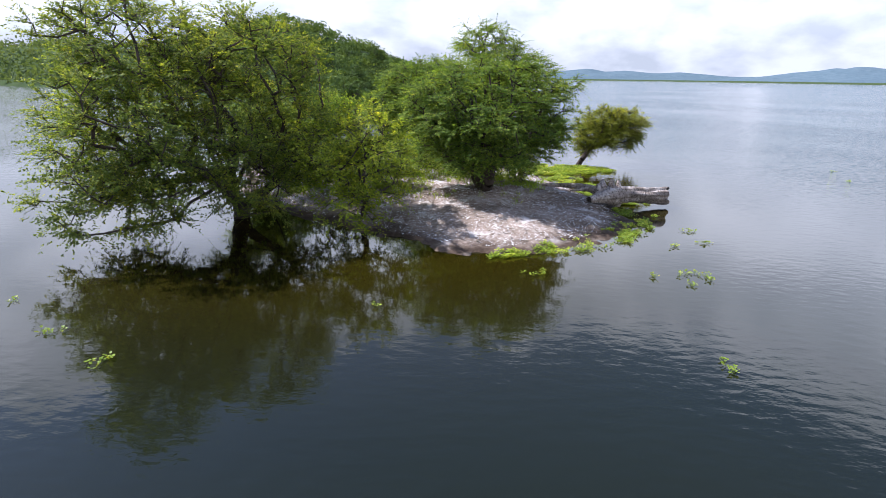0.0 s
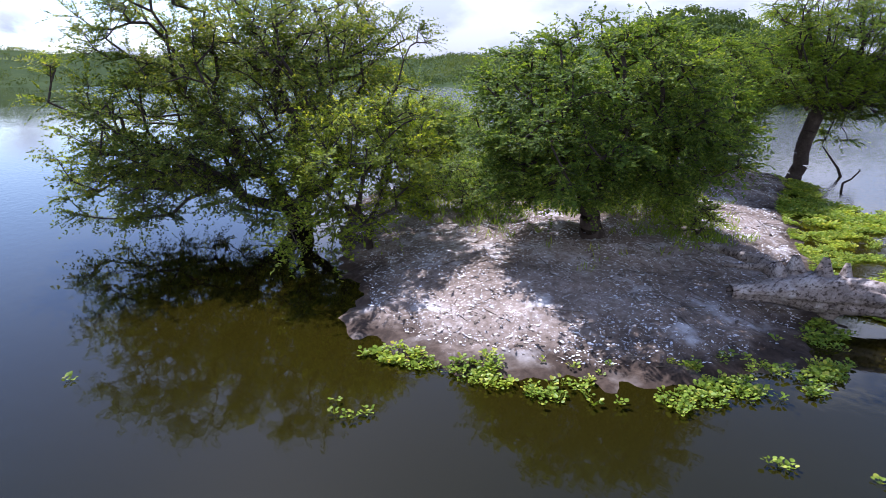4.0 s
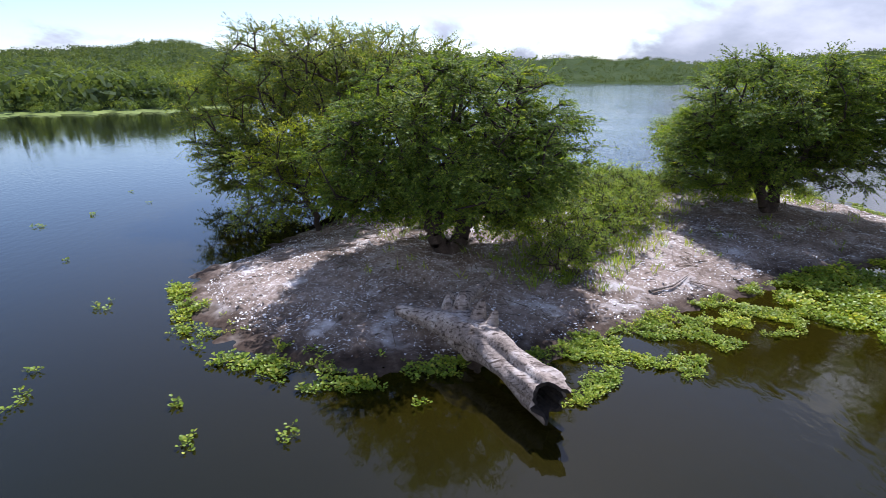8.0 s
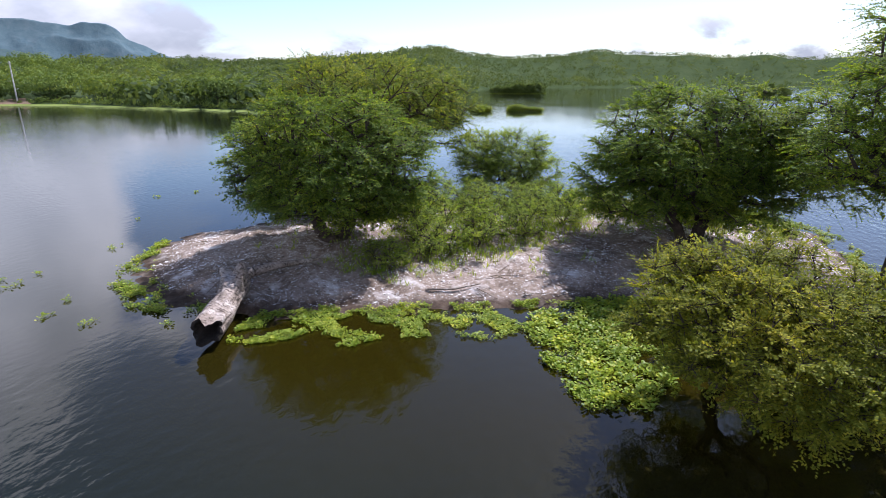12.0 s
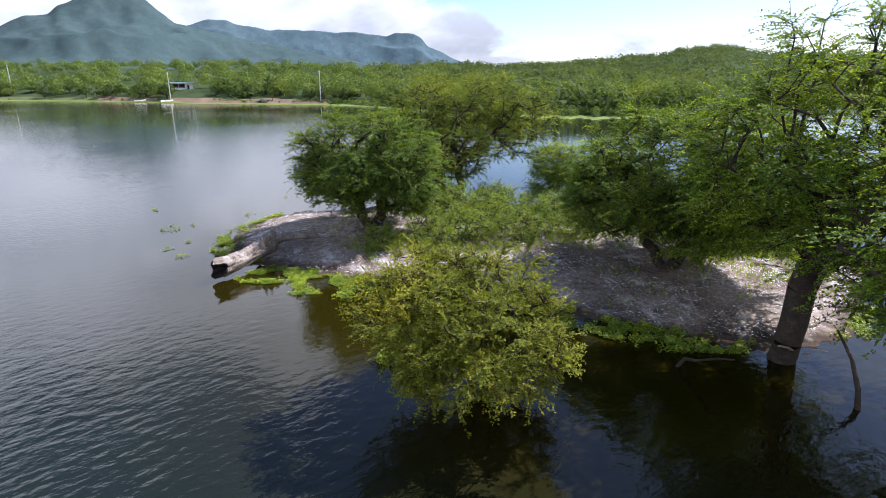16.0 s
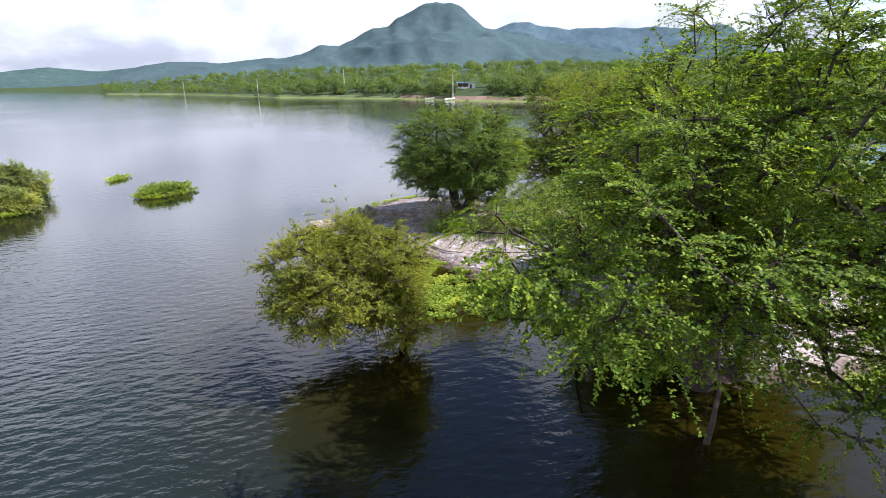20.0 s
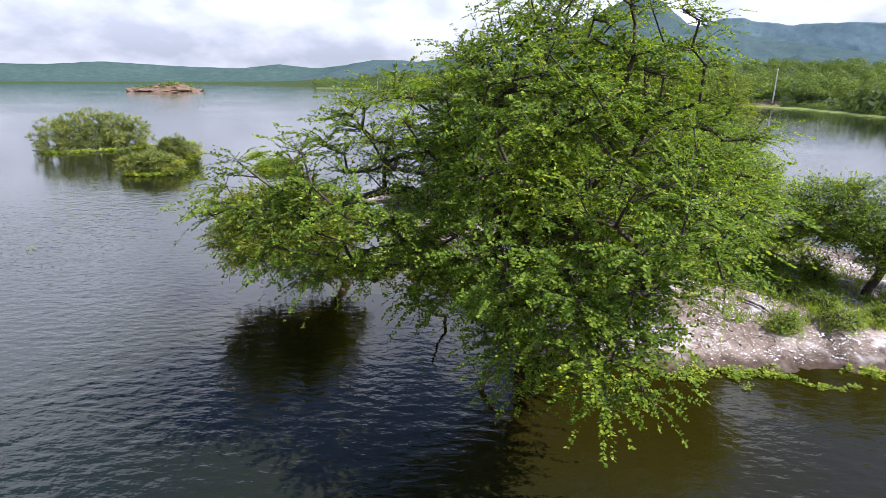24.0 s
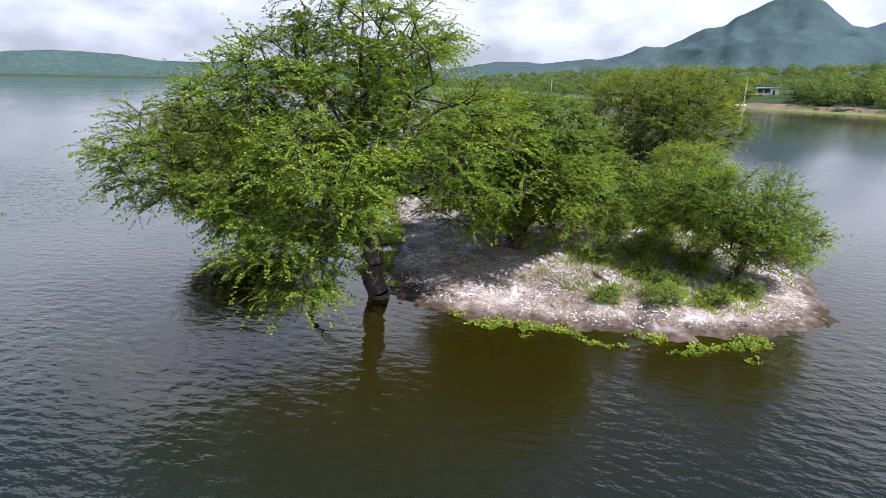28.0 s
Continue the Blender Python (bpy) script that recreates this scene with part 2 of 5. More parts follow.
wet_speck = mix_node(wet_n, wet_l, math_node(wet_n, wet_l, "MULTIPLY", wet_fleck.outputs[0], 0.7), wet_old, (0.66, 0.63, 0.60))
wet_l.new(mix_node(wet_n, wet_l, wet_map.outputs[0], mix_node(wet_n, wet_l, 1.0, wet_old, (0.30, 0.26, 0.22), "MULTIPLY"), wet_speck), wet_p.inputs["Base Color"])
M_GROUND = earth_mat("scrub_ground", [(0.3, (0.036, 0.053, 0.024)), (0.5, (0.054, 0.075, 0.032)), (0.7, (0.076, 0.096, 0.043))], 0.03, 0.25, 1.0, 0.6)
M_GROUND.node_tree.nodes["Principled BSDF"].inputs["Specular IOR Level"].default_value = 0.0
M_SHORE = earth_mat("reddish_shore", [(0.3, (0.09, 0.070, 0.040)), (0.5, (0.17, 0.112, 0.072)), (0.7, (0.23, 0.150, 0.100))], 0.1, 1.2, 0.95, 0.05)
M_TURF = earth_mat("shore_weed", [(0.3, (0.085, 0.125, 0.02)), (0.7, (0.20, 0.24, 0.04))], 0.2, 2.0, 0.9, 0.1)
M_LAWN = earth_mat("lake_lawn", [(0.3, (0.060, 0.080, 0.026)), (0.7, (0.12, 0.130, 0.045))], 0.08, 1.0, 0.95, 0.05)
M_BARK = earth_mat("dark_bark", [(0.3, (0.022, 0.016, 0.012)), (0.55, (0.07, 0.052, 0.04)), (0.75, (0.15, 0.12, 0.095))], 2.5, 14.0, 0.95, 0.03)
M_LOG = earth_mat("weathered_wood", [(0.3, (0.06, 0.045, 0.033)), (0.5, (0.26, 0.21, 0.17)), (0.7, (0.47, 0.40, 0.345))], 1.6, 11.0, 0.9, 0.06, (1.6, 0.54, 0.72, (0.52, 0.47, 0.42)))
log_n, log_l = M_LOG.node_tree.nodes, M_LOG.node_tree.links
log_p = log_n["Principled BSDF"]
log_co, log_mp = log_n.new("ShaderNodeTexCoord"), log_n.new("ShaderNodeMapping")
log_mp.inputs["Rotation"].default_value = (0, 0, radians(60))
log_mp.inputs["Scale"].default_value = (0.7, 9.0, 9.0)
log_l.new(log_co.outputs["Object"], log_mp.inputs["Vector"])
log_crack = ramp_node(log_n, log_l, noise_node(log_n, log_l, 1.6, 5, 0.6, log_mp.outputs[0]), [(0.36, (0.22, 0.19, 0.17)), (0.5, (1.0, 1.0, 1.0))])
log_l.new(mix_node(log_n, log_l, 1.0, log_p.inputs["Base Color"].links[0].from_socket, log_crack, "MULTIPLY"), log_p.inputs["Base Color"])
M_LOG_IN = earth_mat("near_black_hollow", [(0.3, (0.008, 0.007, 0.006)), (0.7, (0.05, 0.04, 0.032))], 3.0, 12.0, 0.95, 0.03)
M_TWIG = earth_mat("dry_twigs", [(0.3, (0.06, 0.045, 0.03)), (0.7, (0.24, 0.19, 0.14))], 2.0, 10.0, 0.95, 0.01)
M_FEATHER = plain_mat("shed_feathers", (0.78, 0.76, 0.74), 0.8)
M_LEAF_A = leaf_mat("leaf_olive", (0.082, 0.122, 0.024), (0.178, 0.236, 0.040), (0.34, 0.35, 0.05))
M_LEAF_B = leaf_mat("leaf_deep_green", (0.072, 0.122, 0.024), (0.150, 0.226, 0.036), (0.27, 0.32, 0.045))
M_LEAF_D = leaf_mat("leaf_fresh_green", (0.078, 0.136, 0.016), (0.180, 0.272, 0.026), (0.36, 0.40, 0.042), 0.35, 0.48)
M_LEAF_S = leaf_mat("leaf_yellow_green", (0.112, 0.138, 0.018), (0.235, 0.262, 0.027), (0.38, 0.355, 0.042), 0.35, 0.48)
M_LEAF_Y = leaf_mat("leaf_lime", (0.125, 0.175, 0.018), (0.270, 0.340, 0.026), (0.48, 0.48, 0.040))
M_LEAF_G = leaf_mat("leaf_grey_green", (0.170, 0.210, 0.070), (0.270, 0.315, 0.100), (0.37, 0.39, 0.125), 0.5, 0.5, 0.7)
M_SHRUB = leaf_mat("leaf_shrub", (0.122, 0.190, 0.032), (0.240, 0.325, 0.048), (0.35, 0.39, 0.075))
M_HYA = leaf_mat("leaf_hyacinth", (0.135, 0.205, 0.022), (0.265, 0.355, 0.038), (0.46, 0.45, 0.065), 0.8, 0.35, 0.4)
M_FAR = leaf_mat("far_foliage", (0.090, 0.132, 0.036), (0.130, 0.184, 0.046), (0.18, 0.225, 0.055), 0.085, 0.30, 0.9)
M_FAR_D = leaf_mat("headland_foliage", (0.060, 0.094, 0.026), (0.092, 0.140, 0.036), (0.13, 0.175, 0.045), 0.06, 0.25, 0.9)


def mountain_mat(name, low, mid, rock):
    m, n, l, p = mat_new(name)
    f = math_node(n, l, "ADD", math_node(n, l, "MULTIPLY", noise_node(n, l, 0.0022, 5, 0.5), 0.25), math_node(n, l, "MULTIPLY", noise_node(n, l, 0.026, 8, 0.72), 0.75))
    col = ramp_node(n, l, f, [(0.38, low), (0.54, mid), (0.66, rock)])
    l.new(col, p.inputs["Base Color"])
    p.inputs["Roughness"].default_value = 1.0
    p.inputs["Specular IOR Level"].default_value = 0.0
    bump_node(n, l, f, 0.4, 14.0, p)
    return m


# no haze in the air: its blue-grey is mixed into peak and mesa colours
M_PEAK = mountain_mat("haze_tinted_slope", (0.054, 0.082, 0.082), (0.066, 0.097, 0.094), (0.084, 0.108, 0.108))
M_MESA = mountain_mat("haze_tinted_mesa", (0.078, 0.120, 0.138), (0.100, 0.145, 0.158), (0.13, 0.165, 0.175))
# green hills, with a little distance-haze blue mixed into the base colour
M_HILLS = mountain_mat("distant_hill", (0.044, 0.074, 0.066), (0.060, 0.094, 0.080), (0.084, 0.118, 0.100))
# paler and bluer than the hills are: distance haze put into the colour
M_HAZE = mountain_mat("haze_tinted_hill", (0.085, 0.120, 0.140), (0.100, 0.138, 0.158), (0.12, 0.155, 0.172))
M_HILL_LEAF = leaf_mat("hill_foliage", (0.070, 0.100, 0.042), (0.084, 0.116, 0.048), (0.10, 0.132, 0.052), 0.01, 0.35, 0.9)
M_WALL = plain_mat("whitewash", (0.80, 0.77, 0.72), 0.85)
M_PINK = plain_mat("faded_red_paint", (0.45, 0.16, 0.11), 0.85)
M_ROOF = plain_mat("sheet_roof", (0.62, 0.68, 0.70), 0.5)
M_TEAL = plain_mat("teal_awning", (0.30, 0.55, 0.53), 0.7)
M_POLE = plain_mat("pale_pole", (0.50, 0.48, 0.44), 0.7)
M_BOAT = plain_mat("dark_blue_paint", (0.035, 0.05, 0.12), 0.5)
M_DARK = plain_mat("opening_shade_black", (0.02, 0.02, 0.02), 0.8)


# ---- mesh helpers ----
def mesh_np(name, verts, faces):
    """A mesh from arrays: verts (n, 3), faces (m, k)."""
    verts, faces = np.asarray(verts, np.float32), np.asarray(faces, np.int32)
    me = bpy.data.meshes.new(name)
    me.vertices.add(len(verts))
    me.vertices.foreach_set("co", verts.ravel())
    me.loops.add(faces.size)
    me.loops.foreach_set("vertex_index", faces.ravel())
    me.polygons.add(len(faces))
    me.polygons.foreach_set("loop_start", np.arange(0, faces.size, faces.shape[1], dtype=np.int32))
    me.update(calc_edges=True)
    return me


def smooth(me):
    me.polygons.foreach_set("use_smooth", np.ones(len(me.polygons), dtype=bool))
    return me


def part(name, data, material, parent=None, label="", loc=None):
    """Links a mesh or bmesh as one object under its parent."""
    if isinstance(data, bmesh.types.BMesh):
        me = bpy.data.meshes.new(name)
        data.to_mesh(me)
        data.free()
        data = me
    if material and not data.materials:
        data.materials.append(material)
    ob = new(name, data)
    if parent is not None:
        ob.parent = parent
    if loc is not None:
        ob.location = loc
    return tagged(ob, label)


def thing(name, loc, label, category, group="", kind=""):
    ob = new(name)
    ob.location = loc
    return tagged(ob, label, category, group, kind)


def unit(a):
    return a / np.maximum(np.linalg.norm(a, axis=-1, keepdims=True), 1e-9)


def tubes(p, q, rp, rq, sides=6):
    """Prisms from points p to points q with radii rp and rq."""
    d = unit(q - p)
    ref = np.where(np.abs(d[:, 2:3]) > 0.9, np.array([[1.0, 0, 0]]), np.array([[0, 0, 1.0]]))
    u = unit(np.cross(d, ref))
    v = np.cross(d, u)
    a = np.linspace(0, 2 * np.pi, sides, endpoint=False)
    ring = u[:, None] * np.cos(a)[None, :, None] + v[:, None] * np.sin(a)[None, :, None]
    vs = np.concatenate([p[:, None] + ring * rp[:, None, None], q[:, None] + ring * rq[:, None, None]], 1)
    k = np.arange(sides)
    f = np.stack([k, (k + 1) % sides, (k + 1) % sides + sides, k + sides], 1)
    f = (f[None] + (np.arange(len(p)) * 2 * sides)[:, None, None]).reshape(-1, 4)
    return vs.reshape(-1, 3), f


def leaf_quads(c, along, nrm, length, width):
    """Lens-shaped leaf blades at points c."""
    side = unit(np.cross(nrm, along))
    L, W = (along * length[:, None]), (side * width[:, None])
    v = np.stack([c, c + 0.45 * L + 0.5 * W, c + L, c + 0.45 * L - 0.5 * W], 1)
    return v.reshape(-1, 3), np.arange(len(c) * 4).reshape(-1, 4)


def joined(*pieces):
    vs, fs, n = [], [], 0
    for v, f in pieces:
        vs.append(v), fs.append(f + n)
        n += len(v)
    return np.concatenate(vs), np.concatenate(fs)


# ---- the land round the lake: one sheet, by bearing (degrees left of +y) and distance from the island ----
HUB = np.array([8.0, 27.0])
SHORE = [(-180, 2500), (-120, 2300), (-104, 2600), (-95, 2800), (-88, 2600), (-84, 900), (-81, 240), (-76, 130), (-70, 98), (-64, 82), (-58, 86),
         (-52, 130), (-46, 230), (-38, 270), (-33, 420), (-28, 680), (-20, 860), (-10, 930), (0, 900), (8, 760), (15, 660), (20, 560), (24, 400),
         (25.5, 150), (34, 125), (42, 127), (48.5, 131), (52, 148), (57.5, 164), (64.4, 208), (79, 250), (98.4, 388), (112, 784), (118, 1500), (125, 2400), (180, 2500)]
RIDGE = [(-180, 3000, 6), (-88, 3000, 5), (-84, 1200, 2), (-81, 300, 2), (-76, 200, 6), (-72, 180, 10), (-69, 175, 14), (-65, 170, 18), (-61, 165, 21), (-57, 165, 21),
         (-52, 190, 19), (-48, 270, 17), (-44, 500, 24), (-37, 900, 34), (-30, 1040, 36), (-26.9, 1106, 34), (-22.8, 1206, 34), (-19, 1296, 46), (-15, 1366, 46), (-12.6, 1372, 54),
         (-10.3, 1250, 49), (-7, 1200, 43), (-4.3, 1170, 53), (0, 1172, 49), (2.1, 1160, 54), (5, 1165, 52), (9.6, 1180, 64), (13, 1160, 55), (15.2, 1150, 50),
         (19.7, 1150, 48), (23, 1160, 57), (26.5, 1165, 65), (28.5, 1130, 59), (30, 1060, 49), (36, 900, 35),
         (46, 800, 25), (50, 800, 28), (54, 700, 24), (60, 520, 17), (75, 480, 15), (95, 620, 16), (105, 820, 14), (112, 1250, 11), (118, 2000, 6), (125, 3000, 5), (180, 3000, 6)]


def bearing(x, y):
    return np.degrees(np.arctan2(-(x - HUB[0]), y - HUB[1])), np.hypot(x - HUB[0], y - HUB[1])


def shore_r(b):
    s = np.array(SHORE)
    return np.interp(b, s[:, 0], s[:, 1]) * (1 + (0.03 * np.sin(b * 1.9) + 0.02 * np.sin(b * 4.7 + 1)) * (1 - 0.8 * np.clip((b - 50) / 12, 0, 1)))


def land_z(b, r):
    """Height of the lake floor and the land."""
    g = np.array(RIDGE)
    rs, rr, hz = shore_r(b), np.interp(b, g[:, 0], g[:, 1]), np.interp(b, g[:, 0], g[:, 2])
    u = np.clip((r - rs) / np.maximum(rr - rs, 30), 0, 1.6)
    up = np.where(u < 1, u * u * (3 - 2 * u), 1 - 0.25 * (u - 1))
    bank = np.clip((r - rs) / 14, -1, 1)
    wob = np.sin(b * 0.9 + r * 0.011) * np.sin(r * 0.017 - b * 0.35) * 0.05 * hz
    terrace = np.clip((r - rs - 14) / 30, 0, 1) * np.clip((b - 60) / 6, 0, 1) * np.clip((106 - b) / 8, 0, 1) * 3.0
    return terrace + np.where(r < rs, np.maximum(-2.0, bank * 2.0), np.minimum(bank, 1) * 1.0 + (hz + wob * np.clip(u * 2, 0, 1)) * up)


nb, radii = 400, np.concatenate([[0.0, 30, 50], np.linspace(66, 300, 48), np.geomspace(310, 4700, 46)])
bb = np.linspace(-180, 180, nb, endpoint=False)
B2, R2 = np.meshgrid(bb, radii)
gx, gy = HUB[0] - np.sin(np.radians(B2)) * R2, HUB[1] + np.cos(np.radians(B2)) * R2
gv = np.stack([gx, gy, land_z(B2, R2)], -1).reshape(-1, 3)
ii, jj = np.meshgrid(np.arange(len(radii) - 1), np.arange(nb), indexing="ij")
gf = np.stack([ii * nb + jj, ii * nb + (jj + 1) % nb, (ii + 1) * nb + (jj + 1) % nb, (ii + 1) * nb + jj], -1).reshape(-1, 4)
ground = part("ground", smooth(mesh_np("ground", gv, gf)), M_GROUND)
tagged(ground, "green scrub-covered lake shore and low rolling hills", "ground", kind="structure")

ang = np.linspace(0, 2 * np.pi, 96, endpoint=False)
rings = [0, 40, 120, 400, 1500, 4600]
wv = np.concatenate([np.stack([HUB[0] + np.cos(ang) * r, HUB[1] + np.sin(ang) * r, 0 * ang], 1) for r in rings])
ii, jj = np.meshgrid(np.arange(len(rings) - 1), np.arange(96), indexing="ij")
wf = np.stack([ii * 96 + jj, (ii + 1) * 96 + jj, (ii + 1) * 96 + (jj + 1) % 96, ii * 96 + (jj + 1) % 96], -1).reshape(-1, 4)
water = part("water", mesh_np("water", wv, wf), M_WATER)
tagged(water, "dark murky green-brown lake water with fine wind ripples", "water", kind="structure")


# ---- distant mountains, far behind everything ----
def range_mesh(name, material, table, dist, width, rough, label, step=0.22):
    b = np.arange(table[0][0], table[-1][0] + 0.01, step)
    t = np.array(table)
    deg = np.interp(b, t[:, 0], t[:, 1])
    deg = deg + np.array([0.09 * noise.fractal(Vector((v * 1.9, dist * 0.01, 0.4)), 1.0, 2.0, 4) for v in b]) * np.clip(deg / 3, 0, 1)

    def eased(spread):
        n = int(4 * spread / step)
        k = np.exp(-0.5 * (np.arange(-n, n + 1) * step / spread) ** 2)
        return dist * np.tan(np.radians(np.convolve(np.pad(deg, n, mode="edge"), k / k.sum(), "valid")))
    h_ridge, h_foot = eased(0.16), eased(2.2)
    rows = np.concatenate([np.linspace(-1, 0.1, 66), np.linspace(0.2, 1, 9)])
    V = []
    for k, s in enumerate(rows):
        r = dist + s * width
        prof = (1 - abs(s)) ** 1.35
        share = prof ** 2.5
        for bi, hi in zip(b, h_ridge * share + h_foot * (1 - share)):
            vx, vy = HUB[0] - math.sin(radians(bi)) * r, HUB[1] + math.cos(radians(bi)) * r
            n1 = 0.4 - 1.3 * abs(noise.fractal(Vector((vx / 620, vy / 620, 3.7)), 1.0, 2.0, 4))
            z = hi * prof * (1 + rough * n1 * min(1, 2.2 * (1 - prof))) - 4
            V.append((HUB[0] - math.sin(radians(bi)) * r, HUB[1] + math.cos(radians(bi)) * r, z))
    m, q = len(b), len(rows)
    ii, jj = np.meshgrid(np.arange(q - 1), np.arange(m - 1), indexing="ij")
    F = np.stack([ii * m + jj, (ii + 1) * m + jj, (ii + 1) * m + jj + 1, ii * m + jj + 1], -1).reshape(-1, 4)
    return tagged(part(name, smooth(mesh_np(name, V, F)), material), label, "mountain", kind="structure")


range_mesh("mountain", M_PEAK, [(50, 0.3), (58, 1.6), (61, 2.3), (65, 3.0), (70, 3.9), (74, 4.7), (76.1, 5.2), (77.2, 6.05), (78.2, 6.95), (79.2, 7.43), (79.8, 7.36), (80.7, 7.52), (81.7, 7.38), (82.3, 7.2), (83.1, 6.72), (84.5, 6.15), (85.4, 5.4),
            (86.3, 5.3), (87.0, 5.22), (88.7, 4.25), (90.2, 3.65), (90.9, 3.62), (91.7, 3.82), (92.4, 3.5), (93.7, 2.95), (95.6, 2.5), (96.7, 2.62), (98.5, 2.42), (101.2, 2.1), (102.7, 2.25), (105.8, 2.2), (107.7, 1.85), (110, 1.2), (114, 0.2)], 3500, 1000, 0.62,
           "steep green mountain with a rocky peak, haze painted into its colour")
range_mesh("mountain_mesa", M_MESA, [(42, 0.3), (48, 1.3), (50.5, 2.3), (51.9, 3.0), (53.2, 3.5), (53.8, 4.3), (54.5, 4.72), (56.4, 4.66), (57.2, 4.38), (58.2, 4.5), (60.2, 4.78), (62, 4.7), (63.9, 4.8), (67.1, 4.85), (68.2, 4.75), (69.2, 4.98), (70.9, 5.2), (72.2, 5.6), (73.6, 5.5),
            (75, 5.0), (77, 4.6), (82, 3.0), (88, 1.0)], 4150, 420, 0.42, "flat-topped mountain range, blue-green haze painted into its colour")
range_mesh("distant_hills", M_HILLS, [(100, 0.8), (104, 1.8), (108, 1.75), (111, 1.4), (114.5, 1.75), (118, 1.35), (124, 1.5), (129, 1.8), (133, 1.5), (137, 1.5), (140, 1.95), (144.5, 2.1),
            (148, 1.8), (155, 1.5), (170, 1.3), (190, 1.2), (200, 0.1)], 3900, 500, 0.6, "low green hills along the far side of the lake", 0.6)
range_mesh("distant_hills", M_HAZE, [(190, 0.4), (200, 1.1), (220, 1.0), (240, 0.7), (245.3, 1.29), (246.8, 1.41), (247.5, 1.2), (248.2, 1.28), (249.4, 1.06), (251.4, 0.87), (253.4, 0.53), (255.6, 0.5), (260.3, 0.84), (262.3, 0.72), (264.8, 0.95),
            (266.8, 0.83), (268.2, 1.12), (270, 0.95), (273, 0.6), (276, 0.7), (279, 0.2)], 3900, 500, 0.6, "low hills along the far side of the lake, haze blue painted in", 0.6)

# ---- the island ----
OUTLINE = [(-8.9, 18.0), (-6.5, 14.7), (-4.2, 13.2), (-2.0, 12.8), (0.3, 13.1), (3.0, 14.1), (5.5, 15.5), (9.1, 17.6), (12.0, 19.6), (15.0, 20.8), (18.5, 22.1),
           (21.2, 23.6), (22.5, 25.4), (22.8, 27.6), (22.6, 30.2), (22.2, 32.6), (21.9, 34.8), (20.6, 37.3), (18.9, 39.3), (16.2, 40.3), (13.2, 40.5), (9.0, 40.2), (6.3, 38.8), (3.0, 36.6),
           (0.0, 35.0), (-2.5, 33.0), (-4.8, 29.8), (-6.3, 26.6), (-7.6, 23.6), (-8.9, 20.6)]
poly = np.array(OUTLINE)


def shore_dist(x, y):
    """Distance inside the island's outline, negative outside."""
    x, y = np.atleast_1d(x).astype(float), np.atleast_1d(y).astype(float)
    best, inside = np.full(x.shape, 1e9), np.zeros(x.shape, bool)
    for (x0, y0), (x1, y1) in zip(OUTLINE, OUTLINE[1:] + OUTLINE[:1]):
        dx, dy = x1 - x0, y1 - y0
        t = np.clip(((x - x0) * dx + (y - y0) * dy) / (dx * dx + dy * dy), 0, 1)
        best = np.minimum(best, np.hypot(x - x0 - t * dx, y - y0 - t * dy))
        cross = (y0 > y) != (y1 > y)
        inside ^= cross & (x < dx * (y - y0) / (dy if dy else 1e-9) + x0)
    return np.where(inside, best, -best)


def island_z(x, y):
    d = shore_dist(x, y)
    x, y = np.atleast_1d(x).astype(float), np.atleast_1d(y).astype(float)
    wob = 0.35 * np.sin(x * 1.3 + y * 0.4) + 0.3 * np.sin(y * 1.7 - x * 0.6) + 0.2 * np.sin(x * 3.1 + 2) * np.sin(y * 2.7)
    wob = wob + 0.35 * np.sin(4.3 * x + 1.7 * y) * np.sin(3.9 * y - 2.2 * x + 1) + 0.25 * np.sin(7.1 * x - 3.0 * y) * np.sin(6.3 * y + 2.4 * x)
    d = d + wob * 0.6
    z = np.where(d > 0, 1.0 * (1 - np.exp(-d / 5.0)) + 0.10, 0.10 + d * 0.28)
    lumps = 0.06 * np.sin(x * 2.1 + np.sin(y * 1.1)) * np.sin(y * 1.9 + 1) + 0.03 * np.sin(x * 5.3 + y * 2) * np.sin(y * 4.7)
    return np.maximum(z + lumps * np.clip(d, 0, 1), -0.9)


gxs, gys = np.arange(-13, 26.01, 0.2), np.arange(9, 44.01, 0.2)
X2, Y2 = np.meshgrid(gxs, gys, indexing="ij")
Z2 = island_z(X2.ravel(), Y2.ravel())
grain = np.random.default_rng(5).normal(0, 0.012, Z2.shape)
iv = np.stack([X2.ravel(), Y2.ravel(), Z2 + np.where(Z2 > 0.12, grain, 0)], 1)
ii, jj = np.meshgrid(np.arange(len(gxs) - 1), np.arange(len(gys) - 1), indexing="ij")
m = len(gys)
f = np.stack([ii * m + jj, (ii + 1) * m + jj, (ii + 1) * m + jj + 1, ii * m + jj + 1], -1).reshape(-1, 4)
f = f[Z2[f].max(1) > -0.5]
used, f = np.unique(f, return_inverse=True)
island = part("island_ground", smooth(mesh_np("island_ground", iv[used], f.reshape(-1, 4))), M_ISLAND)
tagged(island, "low bare island of grey soil whitened by droppings", "ground", kind="structure")


